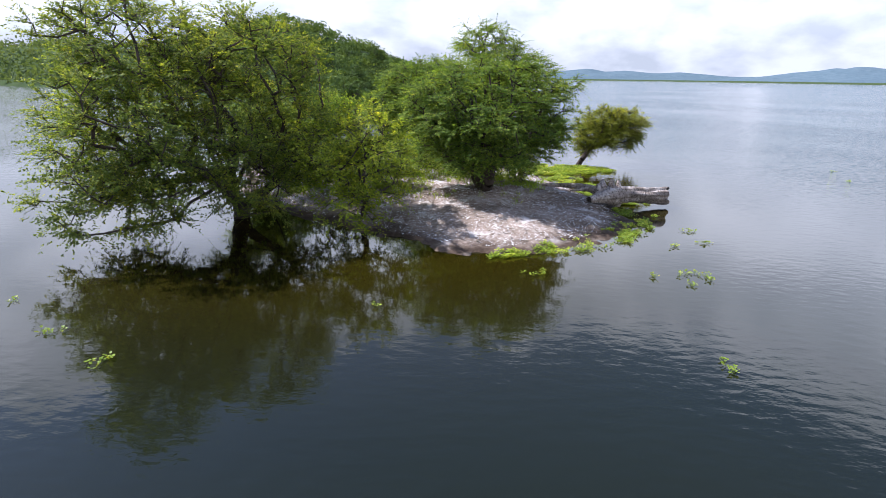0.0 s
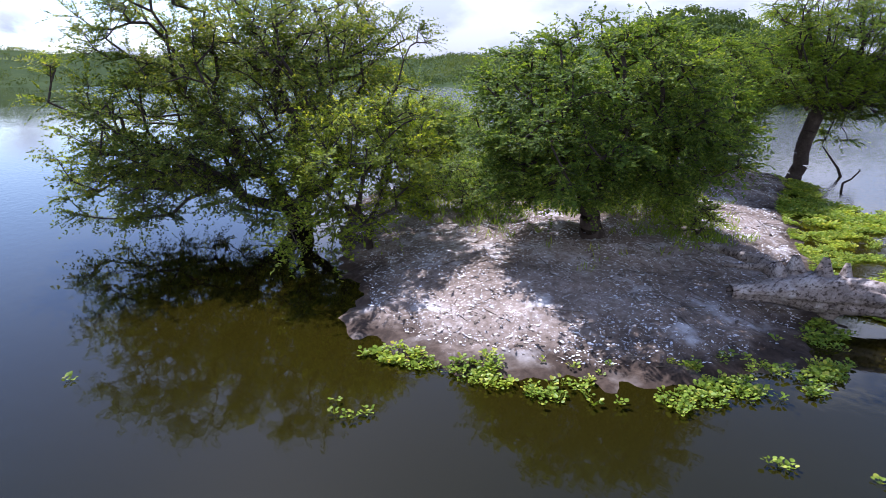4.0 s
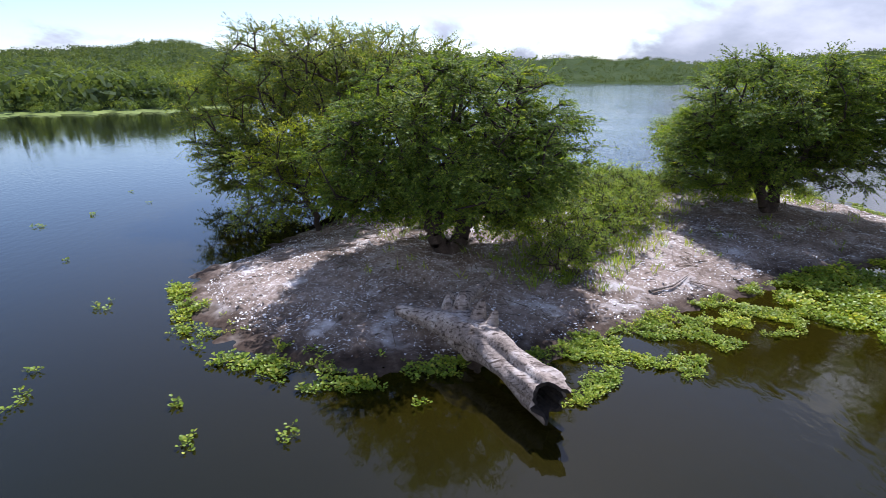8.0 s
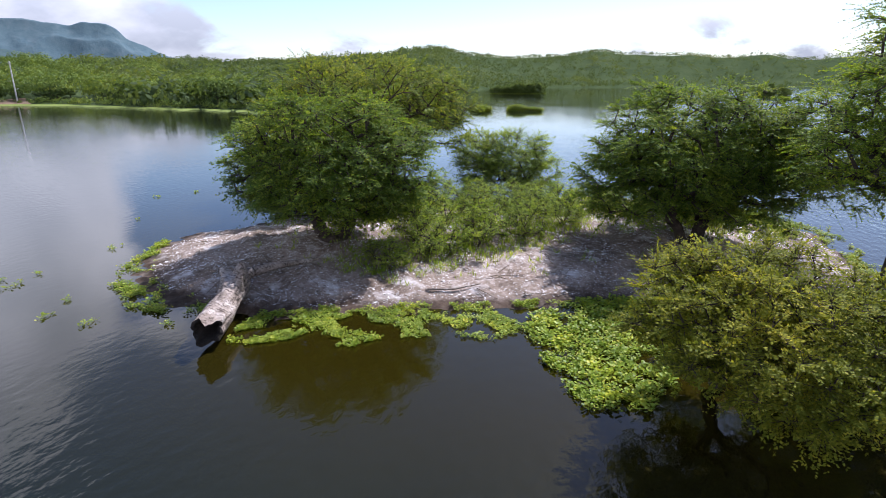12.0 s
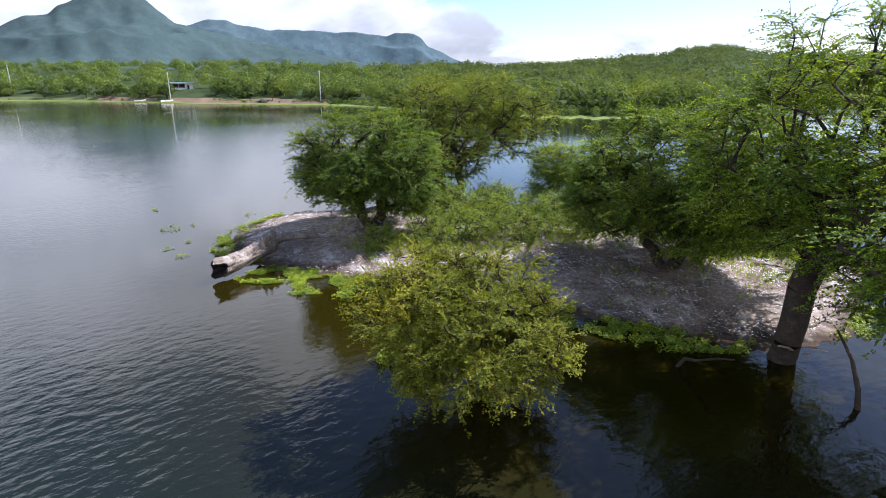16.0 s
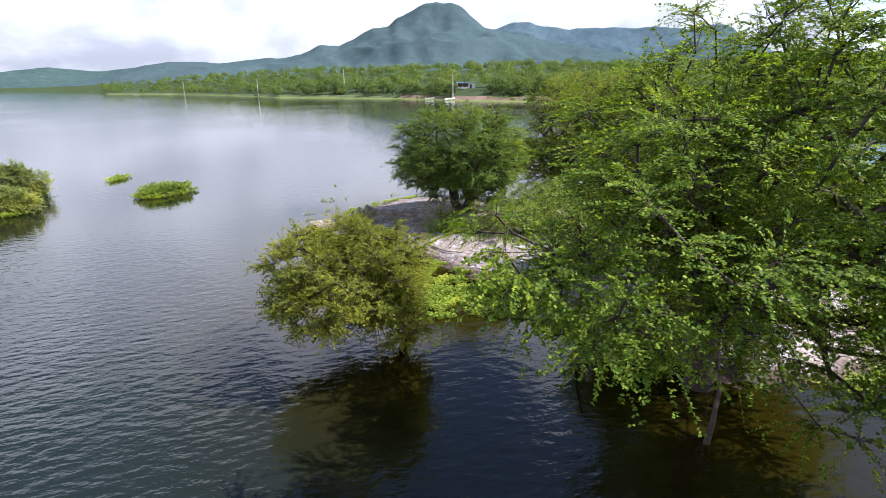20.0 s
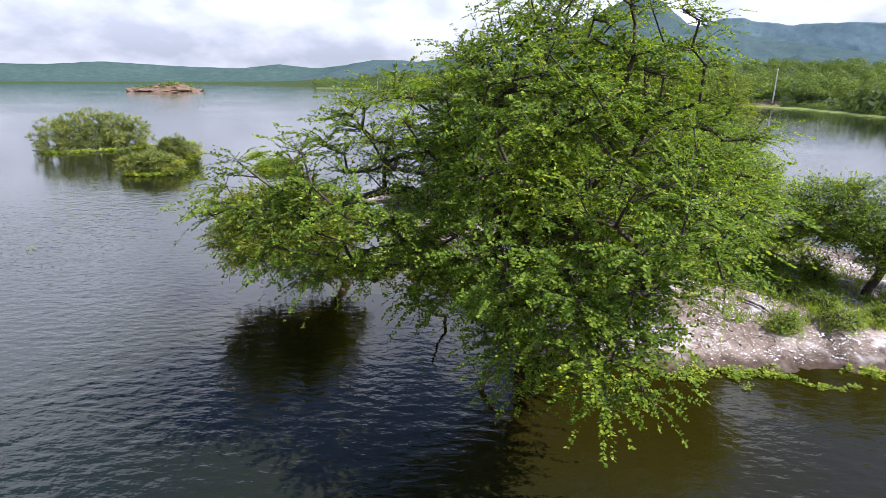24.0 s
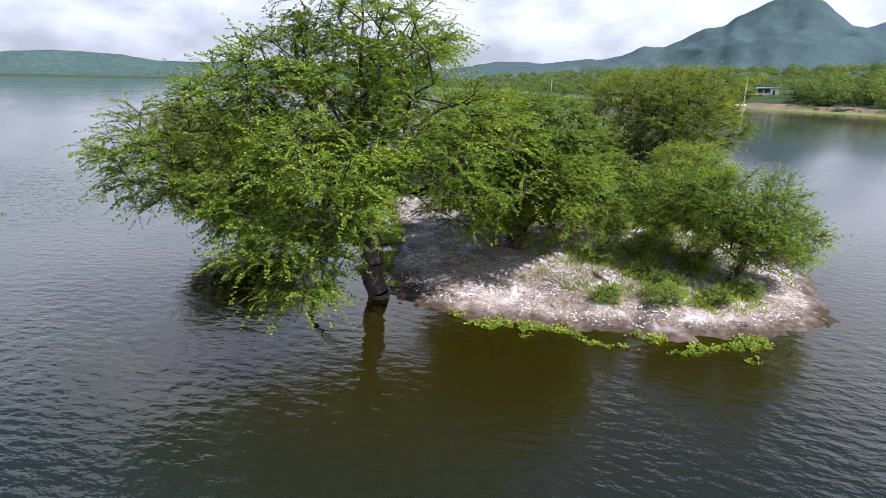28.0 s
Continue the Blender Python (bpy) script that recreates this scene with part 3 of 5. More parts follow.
# ---- trees ----
def grow(seed, base, lobes, clusters, trunk_r, fork, twigs=14, leaves=16, leaf=(0.11, 0.05), twig_len=(0.5, 1.1), shell=0.55, droop=0.15, lift=0.5, spread=0.8, gap=0.0, stems=1, fine=True, flat=0.55):
    """Bark and leaf meshes of a tree, in metres from its base. lobes: ellipsoids (x, y, z, rx, ry, rz) of the crown, in the world."""
    g = np.random.default_rng(seed)
    base = np.array(base, float)
    L = np.array(lobes, float)
    vol = np.prod(L[:, 3:], 1) ** 0.8
    pick = g.choice(len(L), clusters * 3, p=vol / vol.sum())
    d = unit(g.normal(size=(clusters * 3, 3)))
    rad = np.maximum(g.random(clusters * 3) ** (1 / 3), shell * g.random(clusters * 3) ** 0.3)
    c = L[pick, :3] + d * rad[:, None] * L[pick, 3:]
    keep, mind = [], gap or (4.2 * vol.sum() / clusters) ** (1 / 3) * 0.42
    for k in range(len(c)):
        if len(keep) < clusters and c[k, 2] > 0.25 and (not keep or np.min(np.linalg.norm(c[keep] - c[k], axis=1)) > mind):
            keep.append(k)
    c, home = c[keep], L[pick[keep], :3]
    outward = unit((c - home) / L[pick[keep], 3:] + 1e-6)
    # skeleton: each cluster joins the nearest wood, long paths made dearer
    fork = np.array(fork, float)
    P, par, path = [base.copy()], [-1], [0.0]
    for s in range(stems):
        off = np.array([0, 0, 0.0]) if stems == 1 else np.array([math.cos(2.4 * s + 1), math.sin(2.4 * s + 1), 0]) * 0.55
        last = 0
        for k in range(1, 6):
            u = k / 5
            p = base + (fork + off * 1.6 - base) * u + off * 0.3 * (1 - u) + g.normal(0, 0.05, 3)
            P.append(p), par.append(last), path.append(path[last] + np.linalg.norm(p - P[last]))
            last = len(P) - 1
    order = np.argsort(np.linalg.norm(c - fork, axis=1))
    tips = np.zeros(len(c), int)
    for k in order:
        A = np.array(P)
        dist = np.linalg.norm(A - c[k], axis=1)
        cost = dist + 0.30 * np.array(path)
        cost[: 3] += 3
        j = int(np.argmin(cost))
        n = max(1, int(dist[j] / 0.6))
        bow = g.normal(0, 0.10 * dist[j], 3) + np.array([0, 0, 0.10 * dist[j]])
        last = j
        for q in range(1, n + 1):
            u = q / n
            p = A[j] * (1 - u) + c[k] * u + bow * math.sin(math.pi * u) + (g.normal(0, 0.05, 3) if q < n else 0)
            P.append(p), par.append(last), path.append(path[last] + dist[j] / n)
            last = len(P) - 1
        tips[k] = last
    P, par = np.array(P), np.array(par)
    load = np.zeros(len(P))
    load[tips] = 1
    for k in range(len(P) - 1, 0, -1):
        load[par[k]] += load[k]
    r = np.maximum(0.014, trunk_r * (load / load[0]) ** 0.48)
    r[0] = trunk_r * 1.25
    e = np.arange(1, len(P))
    thick = r[e] > 0.045
    bark = [tubes(P[par[e]][thick] - base, P[e][thick] - base, np.minimum(r[par[e]], r[e] * 1.5)[thick], r[e][thick], 8),
            tubes(P[par[e]][~thick] - base, P[e][~thick] - base, np.minimum(r[par[e]], r[e] * 1.4)[~thick], r[e][~thick], 4)]
    # twigs and leaves
    n = len(c)
    tc = np.repeat(c, twigs, 0) + g.normal(0, 0.03, (n * twigs, 3))
    td = unit(np.repeat(outward, twigs, 0) * 0.7 + g.normal(0, spread, (n * twigs, 3)) + np.array([0, 0, lift]))
    td = unit(td * np.array([1.0, 1.0, flat]))
    tl = g.uniform(*twig_len, n * twigs)
    mid = tc + td * (tl * 0.55)[:, None]
    end = mid + (td * 0.45 - np.array([0, 0, droop])) * tl[:, None]
    w = np.full(len(tc), 0.008)
    if fine:
        bark += [tubes(tc - base, mid - base, w, w * 0.6, 3)]
    N = len(tc) * leaves
    u = g.uniform(0.12, 1.05, (len(tc), leaves, 1))
    pos = np.where(u < 0.55, tc[:, None] + (mid - tc)[:, None] * (u / 0.55), mid[:, None] + (end - mid)[:, None] * ((u - 0.55) / 0.45)).reshape(N, 3)
    axis = np.repeat(td, leaves, 0)
    # each twig carries its leaves in two ranks, as one flat spray with its own tilt
    face = unit(np.array([0, 0, 1.0]) + np.repeat(outward, twigs, 0) * 0.45 + g.normal(0, 0.32, (len(tc), 3)))
    face = np.repeat(face, leaves, 0)
    sidev = unit(np.cross(axis, face)) * np.where(g.random((N, 1)) < 0.5, -1.0, 1.0)
    along = unit(axis * 0.55 + sidev + g.normal(0, 0.22, (N, 3)))
    nrm = unit(face + g.normal(0, 0.22, (N, 3)))
    size = g.uniform(0.7, 1.3, N)
    leafy = leaf_quads(pos - base, along, nrm, leaf[0] * size, leaf[1] * size)
    return mesh_np("bark", *joined(*bark)), mesh_np("leaves", *leafy)


def tree(name, base, label, leaf_material, category="tree", group="", **kw):
    bark, leaves = grow(base=base, **kw)
    ob = thing(name, base, label, category, group)
    part("trunk", smooth(bark), M_BARK, ob, "dark rough bark with forking limbs")
    part("crown", leaves, leaf_material, ob)
    return ob


def zi(x, y):
    return float(island_z(x, y)[0])


# spreading tree standing in the water off the west shore
tree("thorn_tree", (-6.0, 31.5, -0.6), "wide spreading olive-green thorn tree standing in the shallow water", M_LEAF_A, seed=11, group="island trees",
     lobes=[(-6.8, 30.2, 7.0, 3.4, 3.2, 2.4), (-2.0, 35.6, 6.2, 3.2, 2.9, 2.7), (-12.9, 31.8, 4.8, 2.6, 2.4, 2.4), (-10.8, 33.5, 7.5, 2.8, 3.2, 2.5), (-6.7, 35.6, 7.9, 3.4, 3.5, 2.1), (-7.6, 30.6, 3.9, 3.3, 2.8, 2.1),
            (-7.4, 36.8, 5.0, 3.5, 3.4, 2.2), (-11.2, 33.6, 3.6, 2.6, 3.0, 2.3), (-2.4, 32.0, 7.4, 3.2, 3.4, 2.1), (-11.6, 30.6, 2.9, 2.4, 2.0, 1.5), (-3.0, 29.4, 4.2, 2.6, 2.4, 2.0), (-4.6, 27.6, 2.2, 2.0, 1.4, 1.5), (-9.6, 35.4, 2.6, 2.2, 2.4, 1.7), (-12.2, 33.2, 1.9, 2.8, 3.0, 1.7), (-8.2, 29.4, 1.9, 2.4, 2.0, 1.4), (-9.6, 29.4, 3.0, 2.4, 1.9, 1.6)],
     clusters=800, trunk_r=0.48, fork=(-6.2, 31.6, 1.3), twigs=13, leaves=25, leaf=(0.112, 0.058), shell=0.65, twig_len=(0.5, 1.35), stems=2)
# round tree on the west half
tree("round_tree", (-0.1, 20.2, zi(-0.1, 20.2) - 0.1), "dense round deep-green tree on the bare island", M_LEAF_B, seed=12, group="island trees",
     lobes=[(0.0, 20.2, 5.2, 4.4, 4.4, 2.6), (-2.6, 19.4, 4.3, 2.3, 2.4, 1.8), (2.6, 20.6, 4.4, 2.3, 2.4, 1.9), (0.4, 17.8, 4.2, 2.6, 1.9, 1.7), (-0.4, 22.8, 4.6, 2.6, 2.0, 1.9), (1.9, 18.6, 3.2, 1.8, 1.6, 1.0), (-2.6, 20.2, 3.0, 2.0, 2.0, 0.9), (1.9, 21.4, 2.9, 1.7, 1.7, 0.9)],
     clusters=540, trunk_r=0.46, fork=(0.05, 20.1, 1.7), twigs=15, leaves=24, leaf=(0.104, 0.058), shell=0.8, lift=0.25, stems=2, flat=0.4)
# broad tree in the middle of the east half
tree("round_tree", (15.7, 27.2, zi(15.7, 27.2) - 0.1), "broad dark-green tree shading the bare ground", M_LEAF_B, seed=13, group="island trees",
     lobes=[(15.2, 27.4, 5.4, 4.4, 4.4, 2.9), (12.4, 26.8, 3.9, 2.2, 2.6, 2.0), (17.8, 28.4, 5.6, 2.4, 2.8, 2.4), (14.4, 24.4, 4.4, 2.6, 2.0, 1.9), (14.5, 30.2, 4.2, 2.6, 2.2, 2.0), (17.4, 25.4, 3.4, 2.0, 1.7, 1.3), (16.6, 29.0, 2.9, 2.2, 1.7, 1.3), (18.6, 27.0, 4.0, 1.8, 2.0, 1.5)],
     clusters=600, trunk_r=0.38, fork=(15.6, 27.0, 2.0), twigs=15, leaves=25, leaf=(0.108, 0.060), shell=0.8, lift=0.25, stems=2, flat=0.4)
# tall tree at the south-east water's edge
tree("tall_tree", (22.3, 23.3, -0.5), "tall fresh-green tree with drooping boughs at the water's edge", M_LEAF_D, seed=14, group="island trees",
     lobes=[(27.9, 22.9, 5.2, 2.7, 2.8, 1.6), (26.7, 23.1, 8.0, 2.8, 2.7, 2.2), (26.7, 18.9, 6.0, 3.0, 2.5, 1.8), (25.3, 24.5, 10.0, 2.5, 2.6, 1.6), (24.2, 22.0, 5.2, 2.6, 3.2, 1.6), (22.6, 21.7, 7.7, 2.8, 3.3, 2.3),
            (22.3, 23.7, 10.1, 2.2, 2.6, 1.6), (24.7, 26.7, 6.8, 2.6, 2.4, 2.0), (27.7, 23.2, 3.0, 1.9, 1.7, 1.6), (29.9, 24.5, 4.0, 1.5, 1.1, 1.2), (29.1, 25.3, 6.3, 1.9, 1.7, 1.5), (28.5, 24.9, 4.6, 1.8, 1.5, 1.1), (27.1, 17.3, 5.4, 2.0, 1.3, 1.0), (20.7, 22.9, 6.0, 1.8, 2.6, 2.0), (26.3, 19.9, 3.9, 1.5, 1.3, 0.7), (27.0, 16.1, 6.2, 1.5, 1.3, 1.0), (26.1, 19.5, 7.7, 1.7, 1.6, 1.0), (20.2, 26.6, 6.4, 2.5, 2.4, 1.8), (20.6, 28.4, 4.9, 2.2, 2.2, 1.4), (18.8, 29.6, 4.6, 2.2, 1.9, 1.3), (21.6, 26.2, 4.2, 1.7, 1.8, 1.1)],
     clusters=780, trunk_r=0.44, fork=(22.7, 23.0, 2.9), twigs=13, leaves=42, leaf=(0.077, 0.048), shell=0.7, twig_len=(0.6, 1.4), droop=0.22, stems=1, flat=0.38)
# low bushy tree in the water
tree("bushy_tree", (16.8, 15.1, -0.5), "low leaning yellow-green bushy tree standing in the water", M_LEAF_S, seed=15, group="island trees",
     lobes=[(16.0, 12.4, 3.1, 1.6, 1.9, 1.4), (15.9, 14.3, 2.5, 1.4, 1.3, 1.1), (17.5, 13.5, 3.5, 2.1, 1.9, 1.1), (17.4, 11.2, 3.2, 2.2, 1.6, 1.2), (18.0, 13.8, 2.2, 2.0, 1.4, 0.9), (18.5, 11.6, 2.2, 2.1, 1.7, 1.0), (19.7, 12.2, 3.0, 1.6, 2.2, 1.3), (18.6, 14.2, 1.2, 1.0, 0.8, 0.7)],
     clusters=430, trunk_r=0.2, fork=(16.8, 14.2, 1.1), twigs=15, leaves=27, leaf=(0.076, 0.038), shell=0.6, twig_len=(0.35, 0.8), lift=0.6)
# small leaning tree on the west bank
tree("small_tree", (-6.2, 25.2, 0.0), "small bright yellow-green tree hanging over the west bank", M_LEAF_Y, seed=18, group="island trees",
     lobes=[(-7.0, 24.6, 3.1, 2.5, 2.0, 1.9), (-8.3, 24.9, 1.3, 1.9, 1.4, 0.9), (-5.2, 25.2, 3.9, 1.8, 1.8, 1.5), (-6.6, 26.6, 3.4, 2.0, 1.6, 1.6)],
     clusters=120, trunk_r=0.14, fork=(-6.3, 25.0, 1.2), twigs=14, leaves=18, leaf=(0.115, 0.055), shell=0.65)
# small trees on the north shore
tree("small_tree", (4.4, 35.2, zi(4.4, 35.2) - 0.1), "small bright-green tree on the island's back shore", M_SHRUB, seed=16, group="island trees",
     lobes=[(4.0, 35.2, 3.3, 2.6, 2.6, 1.8), (5.3, 35.9, 2.3, 1.8, 1.8, 1.4), (2.4, 34.4, 2.4, 1.8, 1.7, 1.5), (1.6, 35.2, 3.6, 1.8, 1.8, 1.4)],
     clusters=300, trunk_r=0.15, fork=(4.4, 35.1, 1.4), twigs=13, leaves=16, leaf=(0.115, 0.055), shell=0.75)
tree("small_tree", (16.3, 36.9, zi(16.3, 36.9) - 0.1), "small leaning tree with bare dark twigs underneath", M_LEAF_D, seed=17, group="island trees",
     lobes=[(15.7, 37.1, 3.7, 2.5, 2.3, 1.4), (16.0, 38.5, 2.6, 1.7, 1.5, 1.3), (15.5, 35.4, 3.8, 2.0, 1.8, 1.3), (17.0, 37.6, 2.6, 1.3, 1.4, 1.0), (14.4, 33.9, 3.5, 2.0, 1.8, 1.3)],
     clusters=300, trunk_r=0.17, fork=(16.1, 37.5, 2.2), twigs=13, leaves=17, leaf=(0.1, 0.048), shell=0.75)

# ---- shrubs and grass on the island's spine ----
g = np.random.default_rng(21)
SHRUBS = [(3.6, 18.6, 0.9, 1.1), (5.0, 20.4, 1.2, 1.5), (6.6, 22.4, 1.3, 1.7), (8.2, 24.6, 1.2, 1.7), (4.0, 22.4, 1.4, 1.9), (5.6, 25.0, 1.5, 2.0), (7.4, 27.2, 1.4, 2.0),
          (9.4, 27.6, 1.0, 1.5), (4.2, 27.6, 1.4, 1.9), (6.2, 30.0, 1.3, 1.7), (8.4, 30.6, 1.2, 1.5), (2.6, 25.0, 1.3, 1.8), (10.2, 31.6, 1.1, 1.3), (12.2, 31.4, 1.1, 1.4),
          (-1.0, 25.2, 1.2, 1.7), (0.6, 26.8, 1.3, 1.9), (-2.2, 27.6, 1.2, 1.6), (1.2, 29.6, 1.3, 1.8), (-0.6, 30.6, 1.1, 1.6), (15.0, 33.4, 0.8, 0.9), (17.1, 33.3, 0.6, 0.6),
          (18.3, 34.3, 0.5, 0.5), (11.0, 34.0, 0.9, 0.9), (8.0, 33.6, 1.0, 1.2), (13.1, 34.3, 0.6, 0.6), (5.6, 32.6, 1.1, 1.4), (16.1, 31.3, 0.8, 1.0), (19.8, 34.1, 0.55, 0.6), (19.1, 36.1, 0.5, 0.5), (17.6, 37.3, 0.5, 0.5), (14.1, 35.8, 0.7, 0.7), (15.7, 35.3, 0.5, 0.5), (10.0, 36.4, 0.7, 0.8), (20.3, 32.1, 0.45, 0.45), (3.0, 32.0, 1.1, 1.4)]
for k, (x, y, r, h) in enumerate(SHRUBS):
    z = zi(x, y)
    bark, leaves = grow(seed=40 + k, base=(x, y, z - 0.05), lobes=[(x, y, z + h * 0.55, r, r, h * 0.55), (x + r * 0.5 * math.cos(k), y + r * 0.5 * math.sin(k), z + h * 0.45, r * 0.7, r * 0.7, h * 0.45)],
                        clusters=int(18 + 26 * r * r), trunk_r=0.04, fork=(x, y, z + 0.25), twigs=10, leaves=8, leaf=(0.100, 0.042), twig_len=(0.25, 0.6), shell=0.5, lift=0.8, gap=0.12)
    ob = thing("shrub", (x, y, z - 0.05), "light green feathery shrub on the bare island" if r > 0.7 else "small low green shrub in white-stained soil", "shrub", "island shrubs")
    part("stem", bark, M_BARK, ob)
    part("foliage", leaves, M_SHRUB, ob)

# grass tufts round the shrubs
n = 7600
gx0, gy0 = g.uniform(-3, 20, n), g.uniform(17, 38, n)
near = np.array([min((x - s[0]) ** 2 + (y - s[1]) ** 2 for s in SHRUBS) for x, y in zip(gx0, gy0)]) ** 0.5
ok = (shore_dist(gx0, gy0) > 1.0) & (g.random(n) < np.maximum(np.exp(-(near / 1.7) ** 2), np.where((gy0 > 28.5) & (shore_dist(gx0, gy0) > 2.0), 0.22, 0.03)))
gx0, gy0 = np.repeat(gx0[ok], 9), np.repeat(gy0[ok], 9)
px, py = gx0 + g.normal(0, 0.10, len(gx0)), gy0 + g.normal(0, 0.10, len(gx0))
pz = island_z(px, py) - 0.02
along = unit(np.stack([g.normal(0, 0.45, len(px)), g.normal(0, 0.45, len(px)), np.ones(len(px))], 1))
nrm = unit(g.normal(size=(len(px), 3)) * np.array([1, 1, 0.2]))
grass = part("grass", mesh_np("grass", *leaf_quads(np.stack([px, py, pz], 1), along, nrm, g.uniform(0.15, 0.45, len(px)), np.full(len(px), 0.03))), M_SHRUB)
tagged(grass, "patchy dry green grass between the shrubs", "grass", kind="stuff")

# ---- litter: feathers, dead leaves and twigs ----
def litter(name, count, seed, material, length, width, label):
    g = np.random.default_rng(seed)
    x, y = g.uniform(-9, 22.5, count), g.uniform(12.5, 40, count)
    drift = np.array([noise.fractal(Vector((p * 0.55, q * 0.55, seed)), 1.0, 2.0, 3) for p, q in zip(x, y)])
    ok = (shore_dist(x, y) > 0.25) & (g.normal(0, 0.22, count) < drift + 0.02)
    x, y = x[ok], y[ok]
    a = g.uniform(0, 6.283, len(x))
    along = unit(np.stack([np.cos(a), np.sin(a), g.normal(0.05, 0.12, len(x))], 1))
    nrm = unit(np.stack([g.normal(0, 0.25, len(x)), g.normal(0, 0.25, len(x)), np.ones(len(x))], 1))
    s = np.clip(np.exp(g.normal(-0.15, 0.55, len(x))), 0.3, 2.4)
    ob = part(name, mesh_np(name, *leaf_quads(np.stack([x, y, island_z(x, y) + 0.02], 1), along, nrm, length * s, width * s)), material)
    return tagged(ob, label, "litter", kind="stuff")


litter("feather_litter", 80000, 31, M_FEATHER, 0.064, 0.030, "white feathers shed over the bare soil")
litter("leaf_litter", 26000, 32, M_TWIG, 0.10, 0.04, "brown dead leaves strewn over the soil")
g = np.random.default_rng(33)
x, y, a, ln = g.uniform(-8, 22, 900), g.uniform(13, 39.5, 900), g.uniform(0, 6.283, 900), g.uniform(0.2, 1.1, 900)
ok = (shore_dist(x, y) > 0.1) & (shore_dist(x + np.cos(a) * ln, y + np.sin(a) * ln) > -0.2)
x, y, a, ln = x[ok], y[ok], a[ok], ln[ok]
p = np.stack([x, y, island_z(x, y) + 0.015], 1)
q = np.stack([x + np.cos(a) * ln, y + np.sin(a) * ln, island_z(x + np.cos(a) * ln, y + np.sin(a) * ln) + 0.03], 1)
tagged(part("twig_litter", mesh_np("twig_litter", *tubes(p, q, np.full(len(p), 0.014), np.full(len(p), 0.007), 5)), M_TWIG), "dry fallen twigs on the soil", "litter", kind="stuff")


# ---- the fallen trunk ----
def fallen_log():
    ob = thing("fallen_log", (0, 0, 0), "thick pale fallen trunk with a near-black hollow end", "log")
    ax = np.array([(-1.55, 14.55, 0.86), (-0.7, 14.05, 0.80), (0.1, 13.55, 0.80), (0.75, 12.65, 0.77), (1.25, 11.75, 0.72), (1.65, 11.0, 0.68), (1.98, 10.4, 0.64)])
    rad = np.array([0.17, 0.27, 0.56, 0.47, 0.43, 0.46, 0.52])
    t = np.linspace(0, 6, 49)
    c = np.stack([np.interp(t, range(7), ax[:, k]) for k in range(3)], 1)
    for _ in range(3):
        c[1:-1] = (c[:-2] + 2 * c[1:-1] + c[2:]) / 4
    r = np.interp(t, range(7), rad)
    d = unit(np.gradient(c, axis=0))
    u = unit(np.cross(d, [0, 0, 1.0]))
    v = np.cross(u, d)
    m = 44
    a = np.linspace(0, 2 * np.pi, m, endpoint=False)
    V = []
    for k in range(len(t)):
        for q in range(m):
            n1 = noise.fractal(Vector((math.cos(a[q]) * 1.6, math.sin(a[q]) * 1.6, t[k] * 0.55)), 1.0, 2.0, 4)
            n2 = noise.noise(Vector((math.cos(a[q]) * 5, math.sin(a[q]) * 5, t[k] * 0.25)))
            n3 = noise.noise(Vector((math.cos(a[q]) * 13, math.sin(a[q]) * 13, t[k] * 0.35)))
            rr = r[k] * (1 + 0.30 * n1 + 0.13 * n2 + 0.10 * n3)
            V.append(c[k] + u[k] * math.cos(a[q]) * rr + v[k] * math.sin(a[q]) * rr * 0.86)
    # splintered lip at the hollow end
    V = np.array(V).reshape(len(t), m, 3)
    g = np.random.default_rng(4)
    lip = 0.05 * np.sin(a * 5 + 0.4) + 0.035 * np.sin(a * 9 + 2) + g.normal(0, 0.012, m) + 0.48 * np.exp(-((a - 1.85) / 0.36) ** 2) + 0.25 * np.exp(-((a - 5.3) / 0.5) ** 2) - 0.22 * np.exp(-((a - 2.8) / 0.3) ** 2)
    V[-1] += d[-1] * lip[:, None]
    V[-2] += d[-1] * lip[:, None] * 0.5
    inner_end = c[-1] + (V[-1] - c[-1]) * 0.80
    inner_mid = c[-5] + (V[-5] - c[-5]) * 0.66
    inner_in = c[-11] + (V[-11] - c[-11]) * 0.45
    k, q = np.meshgrid(np.arange(len(t) - 1), np.arange(m), indexing="ij")
    F = np.stack([k * m + q, k * m + (q + 1) % m, (k + 1) * m + (q + 1) % m, (k + 1) * m + q], -1).reshape(-1, 4)
    part("trunk", smooth(mesh_np("log_trunk", V.reshape(-1, 3), F)), M_LOG, ob)
    H = np.concatenate([V[-1], inner_end, inner_mid, inner_in])
    k, q = np.meshgrid(np.arange(3), np.arange(m), indexing="ij")
    F = np.stack([k * m + q, k * m + (q + 1) % m, (k + 1) * m + (q + 1) % m, (k + 1) * m + q], -1).reshape(-1, 4)
    H2 = np.concatenate([H, [inner_in.mean(0)]])
    tri = [(3 * m + x, 3 * m + (x + 1) % m, 4 * m, 4 * m) for x in range(m)]
    me = bpy.data.meshes.new("hollow")
    me.from_pydata([tuple(p) for p in H2], [], [tuple(int(i) for i in x) for x in F] + [tuple(x[:3]) for x in tri])
    part("hollow_end", me, M_LOG_IN, ob, "near-black hollow end")
